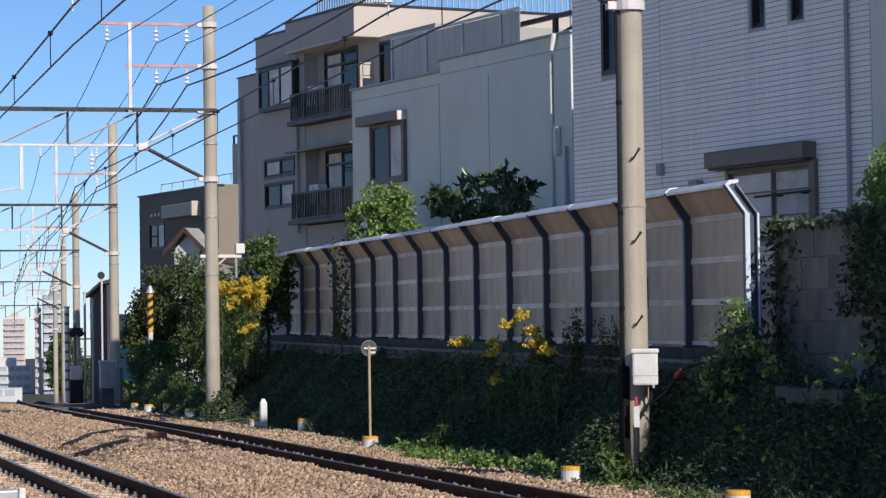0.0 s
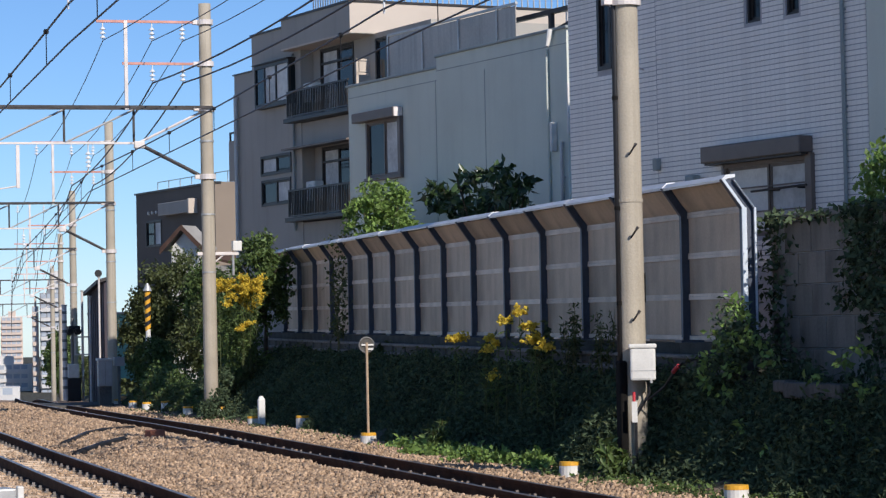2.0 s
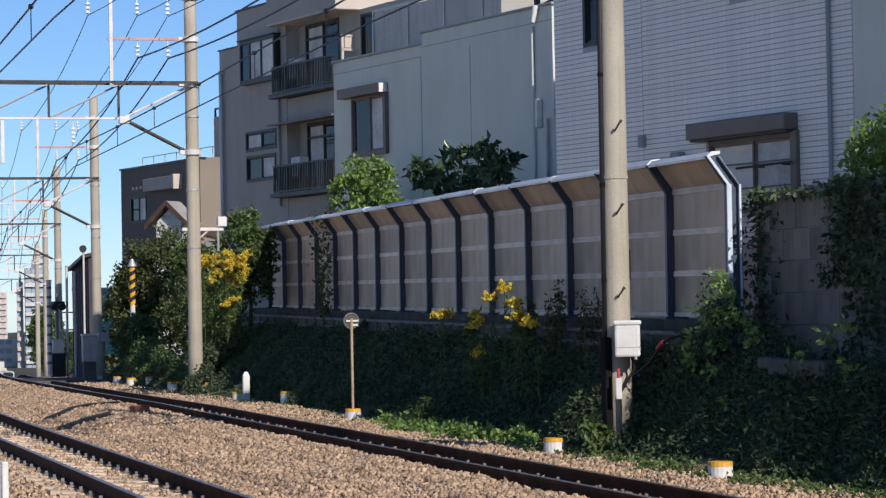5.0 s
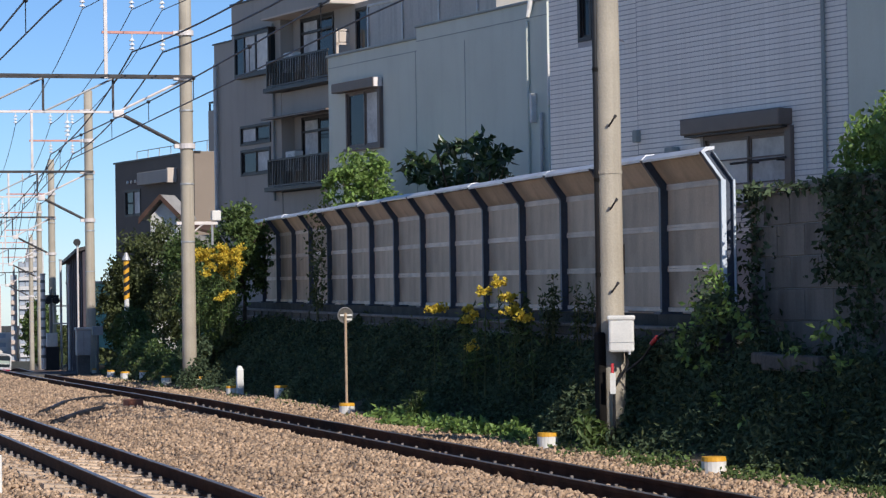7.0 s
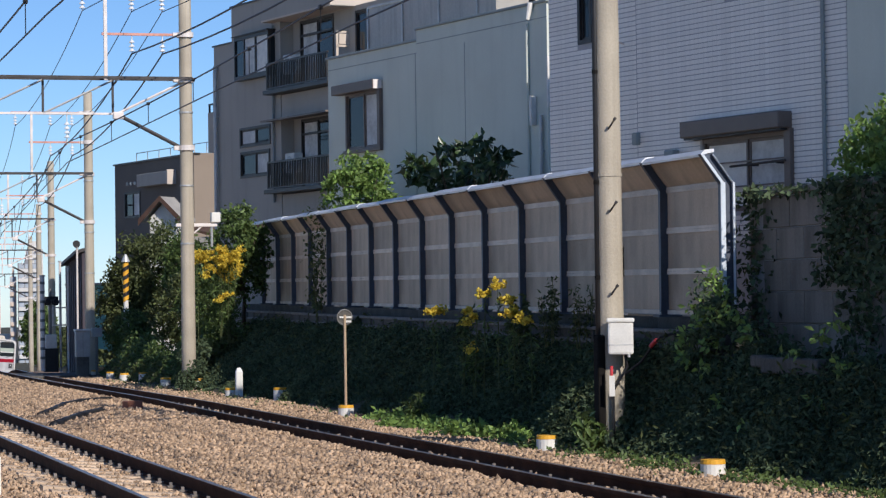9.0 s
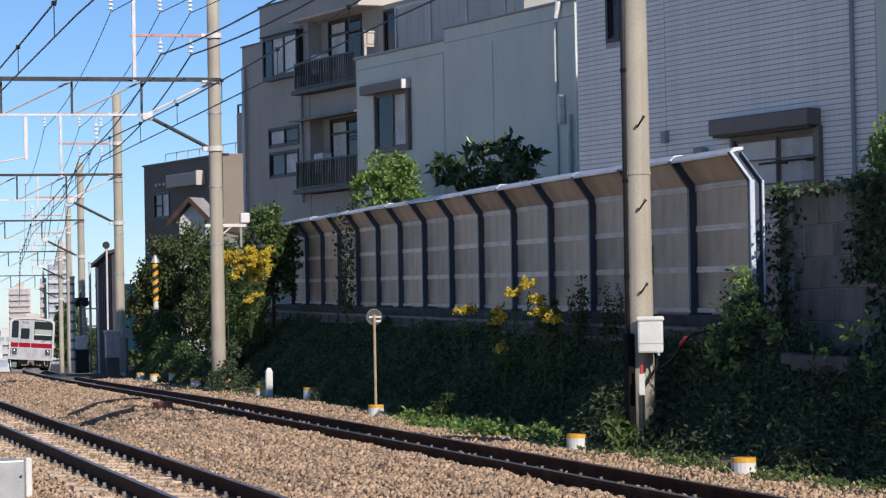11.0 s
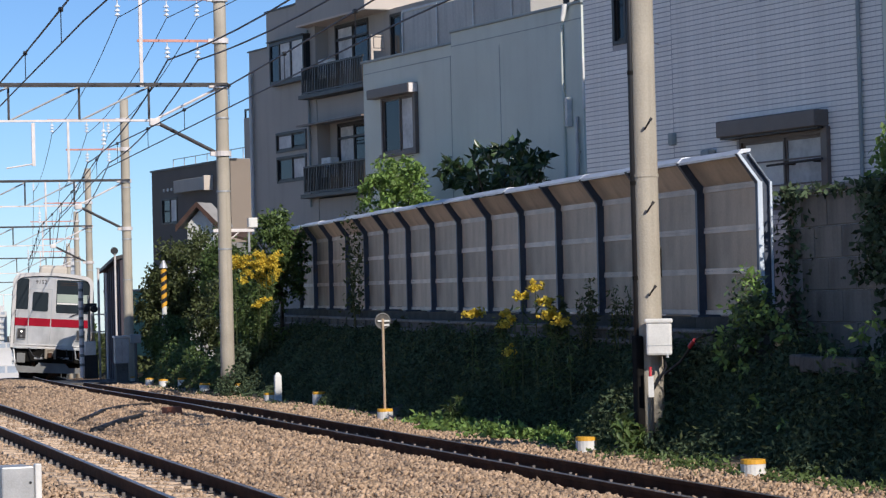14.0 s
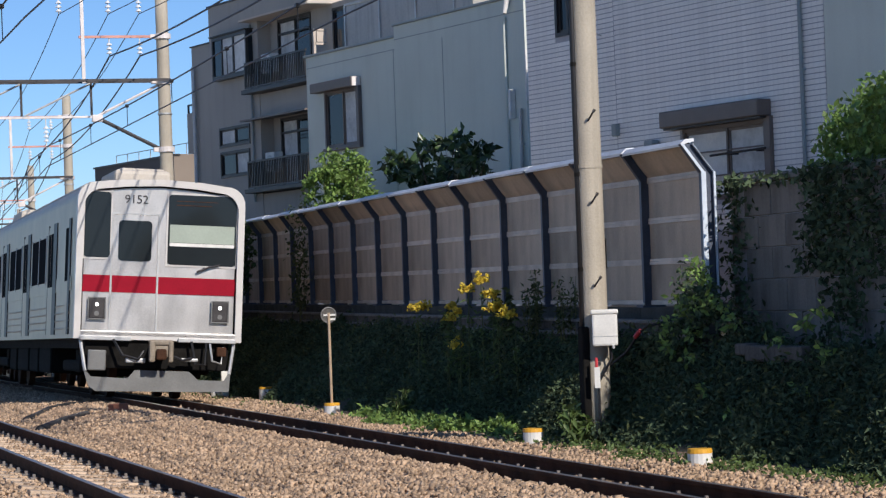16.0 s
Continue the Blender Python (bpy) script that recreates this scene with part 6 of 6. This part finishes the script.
    part("wall", Geo().box(-1.5, 1.5, 0, 3, -0.5, 3.6), mat("green_sheet", (0.25, 0.5, 0.42), 0.6, 0, 0.1, 2, 30, 0.1), g)
    part("roof", Geo().rbox(-1.6, 1.6, -0.1, 3.1, 3.6, 3.7, 0.02), GALV, g)


crossing()

a = thing("camera_arm", pose(11.02, 59.9, 3.33), "steel arm with a white box on a concrete pole", "bracket")
part("arm", Geo().rbox(-0.25, 0.75, -0.04, 0.04, 0.28, 0.36, 0.01).rod((0.15, 0, 0.1), (0.4, 0, 0.3), 0.02), WHITE_STEEL, a)
part("box", Geo().rbox(0.6, 0.82, -0.1, 0.1, 0.38, 0.62, 0.02), WHITE, a, "white steel box")
part("hanger", Geo().rod((0.62, 0, 0.28), (0.62, 0, -0.2), 0.03), GALV, a)


def brown_house():
    h = thing("brown_house", pose(17.2, 106.0, -0.6, 0, 0, 11.7 - 90), "dark brown flat-roofed house with a pale balcony", "house", "houses")
    wall_m = mat("brown_render", (0.125, 0.11, 0.097), 0.85, 0, 0.08, 0.5, 50, 0.1)
    part("wall", grid_wall(Geo(), -1.95, 6.8, -0.5, 8.3, [(-0.75, 1.0, 6.05, 7.1)], 0, 0.2), wall_m, h, "dark brown wall")
    part("roof_slab", Geo().box(-1.95, 6.8, 0.2, 6, 8.1, 8.3), wall_m, h)
    part("end_wall", Geo().box(6.8, 6.9, 0.0, 6, -0.5, 8.36), TAN_RENDER, h, "tan sunlit end wall")
    part("side_wall", Geo().box(-1.95, -1.85, 0.2, 6, -0.5, 8.1), wall_m, h)
    part("parapet_cap", Geo().box(-2.02, 6.95, -0.06, 0.26, 8.3, 8.37), FRAME, h)
    part("balcony", Geo().rbox(1.5, 4.9, -0.35, 0.0, 7.24, 7.76, 0.02), APT, h, "grey balcony front")
    part("balcony_end", Geo().rbox(4.9, 5.05, -0.4, 0.0, 7.2, 7.8, 0.02), APT_LIT, h)
    for i in range(3):
        part("wall_vent", Geo().rod((-0.42 + 0.45 * i, -0.06, 7.46), (-0.42 + 0.45 * i, 0.0, 7.46), 0.07, n=10), WHITE, h, "small white wall vent")
    window(h, -0.75, 1.0, 6.05, 7.1, 0.0, 2, "gc")
    r = part("roof_rail", Geo().box(-2.0, 7.5, 1.0, 1.03, 8.85, 8.88), GALV, h, "thin roof rail")
    for i in range(8):
        part("rail_post", Geo().box(-2.0 + 1.3 * i, -1.97 + 1.3 * i, 1.0, 1.03, 8.3, 8.87), GALV, r)
    g = thing("gabled_house", pose(16.85, 96.2, -0.62, 0, 0, -40), "small old gabled house with a dark tiled roof", "house", "houses")
    part("wall", Geo().prism([(-0.62, 0), (0.62, 0), (0.62, 5.7), (0, 6.3), (-0.62, 5.7)], 0, 0.75), WHITE, g, "pale gable wall")
    for q in (-1, 1):
        part("roof", Geo().add([(0, -0.3, 6.42), (q * 0.92, -0.3, 5.55), (q * 0.92, 0.8, 5.55), (0, 0.8, 6.42), (0, -0.3, 6.52), (q * 0.92, -0.3, 5.65), (q * 0.92, 0.8, 5.65), (0, 0.8, 6.52)],
                               [(0, 3, 2, 1), (4, 5, 6, 7), (0, 1, 5, 4), (1, 2, 6, 5), (2, 3, 7, 6), (3, 0, 4, 7)]), ROOF_GREY, g, "grey tiled roof slope")
        part("barge_board", Geo().add([(0, -0.34, 6.34), (q * 0.95, -0.34, 5.42), (q * 0.95, -0.3, 5.42), (0, -0.3, 6.34), (0, -0.34, 6.54), (q * 0.95, -0.34, 5.66), (q * 0.95, -0.3, 5.66), (0, -0.3, 6.54)],
                                      [(0, 3, 2, 1), (4, 5, 6, 7), (0, 1, 5, 4), (1, 2, 6, 5), (2, 3, 7, 6), (3, 0, 4, 7)]), GABLE_WOOD, g, "dark brown barge board")
    part("lean_to_roof", Geo().add([(0.62, 0.2, 5.3), (2.2, 0.2, 4.9), (2.2, 3.2, 4.9), (0.62, 3.2, 5.3), (0.62, 0.2, 5.4), (2.2, 0.2, 5.0), (2.2, 3.2, 5.0), (0.62, 3.2, 5.4)],
                                   [(0, 3, 2, 1), (4, 5, 6, 7), (0, 1, 5, 4), (1, 2, 6, 5), (2, 3, 7, 6), (3, 0, 4, 7)]), GABLE_WOOD, g, "brown lean-to roof")
    part("lean_to_wall", Geo().box(0.62, 2.1, 0.3, 3.1, 0, 4.95), APT, g)


brown_house()


def far_block(x, y, z, w, d, h, floors, bays, wall_m, label, turn=0.0):
    b = thing("apartment_block", pose(x, y, z, 0, 0, turn), label, "apartment block", "distant blocks")
    part("body", Geo().box(-w / 2, w / 2, 0, d, 0, h), wall_m, b)
    part("roof_room", Geo().box(-w * 0.15, w * 0.2, d * 0.2, d * 0.6, h, h + 3.0), wall_m, b)
    fh = h / floors
    for f in range(floors):
        part("balcony", Geo().box(-w * 0.46, w * 0.46, -0.9, -0.02, f * fh + 0.1, f * fh + fh * 0.42), PALE if wall_m.name == "far_grey_wall" else wall_m, b)
        for k in range(bays):
            x0 = -w * 0.44 + w * 0.88 * k / bays
            part("window", Geo().box(x0, x0 + w * 0.7 / bays, -0.08, -0.01, f * fh + fh * 0.45, f * fh + fh * 0.92), HAZED_GLASS, b)
    return b


# pale and pinkish far walls are lightened, with the haze put into their colour
PALE = mat("hazed_pale_wall", (0.62, 0.60, 0.57), 0.85, 0, 0.05, 0.3, 5, 0.0)
PALE_DARK = mat("far_grey_wall", (0.24, 0.24, 0.25), 0.85, 0, 0.05, 0.3, 5, 0.0)
PINKISH = mat("hazed_pink_wall", (0.62, 0.50, 0.42), 0.85, 0, 0.05, 0.3, 5, 0.0)
far_block(109.2, 900, -40, 7.4, 12, 57.2, 17, 3, PALE_DARK, "grey apartment block with pale balcony bands in the distance", -7)
far_block(113.8, 920, -40, 6.2, 10, 62.5, 19, 2, PALE, "tall white apartment block in the distance", -7)
far_block(104.4, 905, -40, 2.2, 10, 52.6, 15, 1, PINKISH, "narrow brick-coloured block in the distance", -7)
far_block(138.0, 1300, -60, 11.0, 14, 72.0, 24, 4, PINKISH, "pinkish residential tower far away", -6)
far_block(126.0, 1320, -60, 6, 14, 64.0, 22, 2, PALE, "pale tower far away", -6)
far_block(95.0, 930, -44, 22, 12, 36.0, 11, 7, PALE, "long pale block far away", -6)
far_block(52.0, 560, -24, 18, 10, 15.0, 5, 6, PALE, "low pale block far away", -6)
far_block(20.0, 700, -30, 30, 12, 24.0, 8, 9, PALE, "long pale block far away", -6)

# buildings and ground that close the place behind the camera
p = thing("platform", pose(-3.4, 0, -0.4), "concrete station platform behind the camera", "platform", kind="structure")
part("slab", Geo().rbox(-4, 2.2, -60, 12, -0.2, 0.1, 0.03), CONCRETE, p)


def motions():
    speed = 28.0
    for car, back in CARS:
        rows = []
        for k in range(33):
            t = k * 0.5
            y = 48.9 + speed * (16 - t) + back
            mid = y + 9.6
            a, b = y + 2.8, y + 17.3
            dx, dz = (off(b) - off(a)) / 14.5, (drop(b) - drop(a)) / 14.5
            at_y = [48.9, 62.9, 76.9, 90.9, 104.9, 118.9]
            side = float(np.interp(y, at_y, [0.02, 0.15, 0.22, 0.21, 0.0, -0.03]))
            lift = float(np.interp(y, at_y, [0.0, 0.03, 0.04, 0.1, 0.02, 0.0]))
            x = 8.57 + side + off(a) - dx * 2.8
            z = -0.045 + lift + drop(a) - dz * 2.8
            rows.append((t, pose(x, y, z, math.degrees(math.atan(dz)), 4.0, -math.degrees(math.atan(dx)))))
        walk(car, rows)


motions()
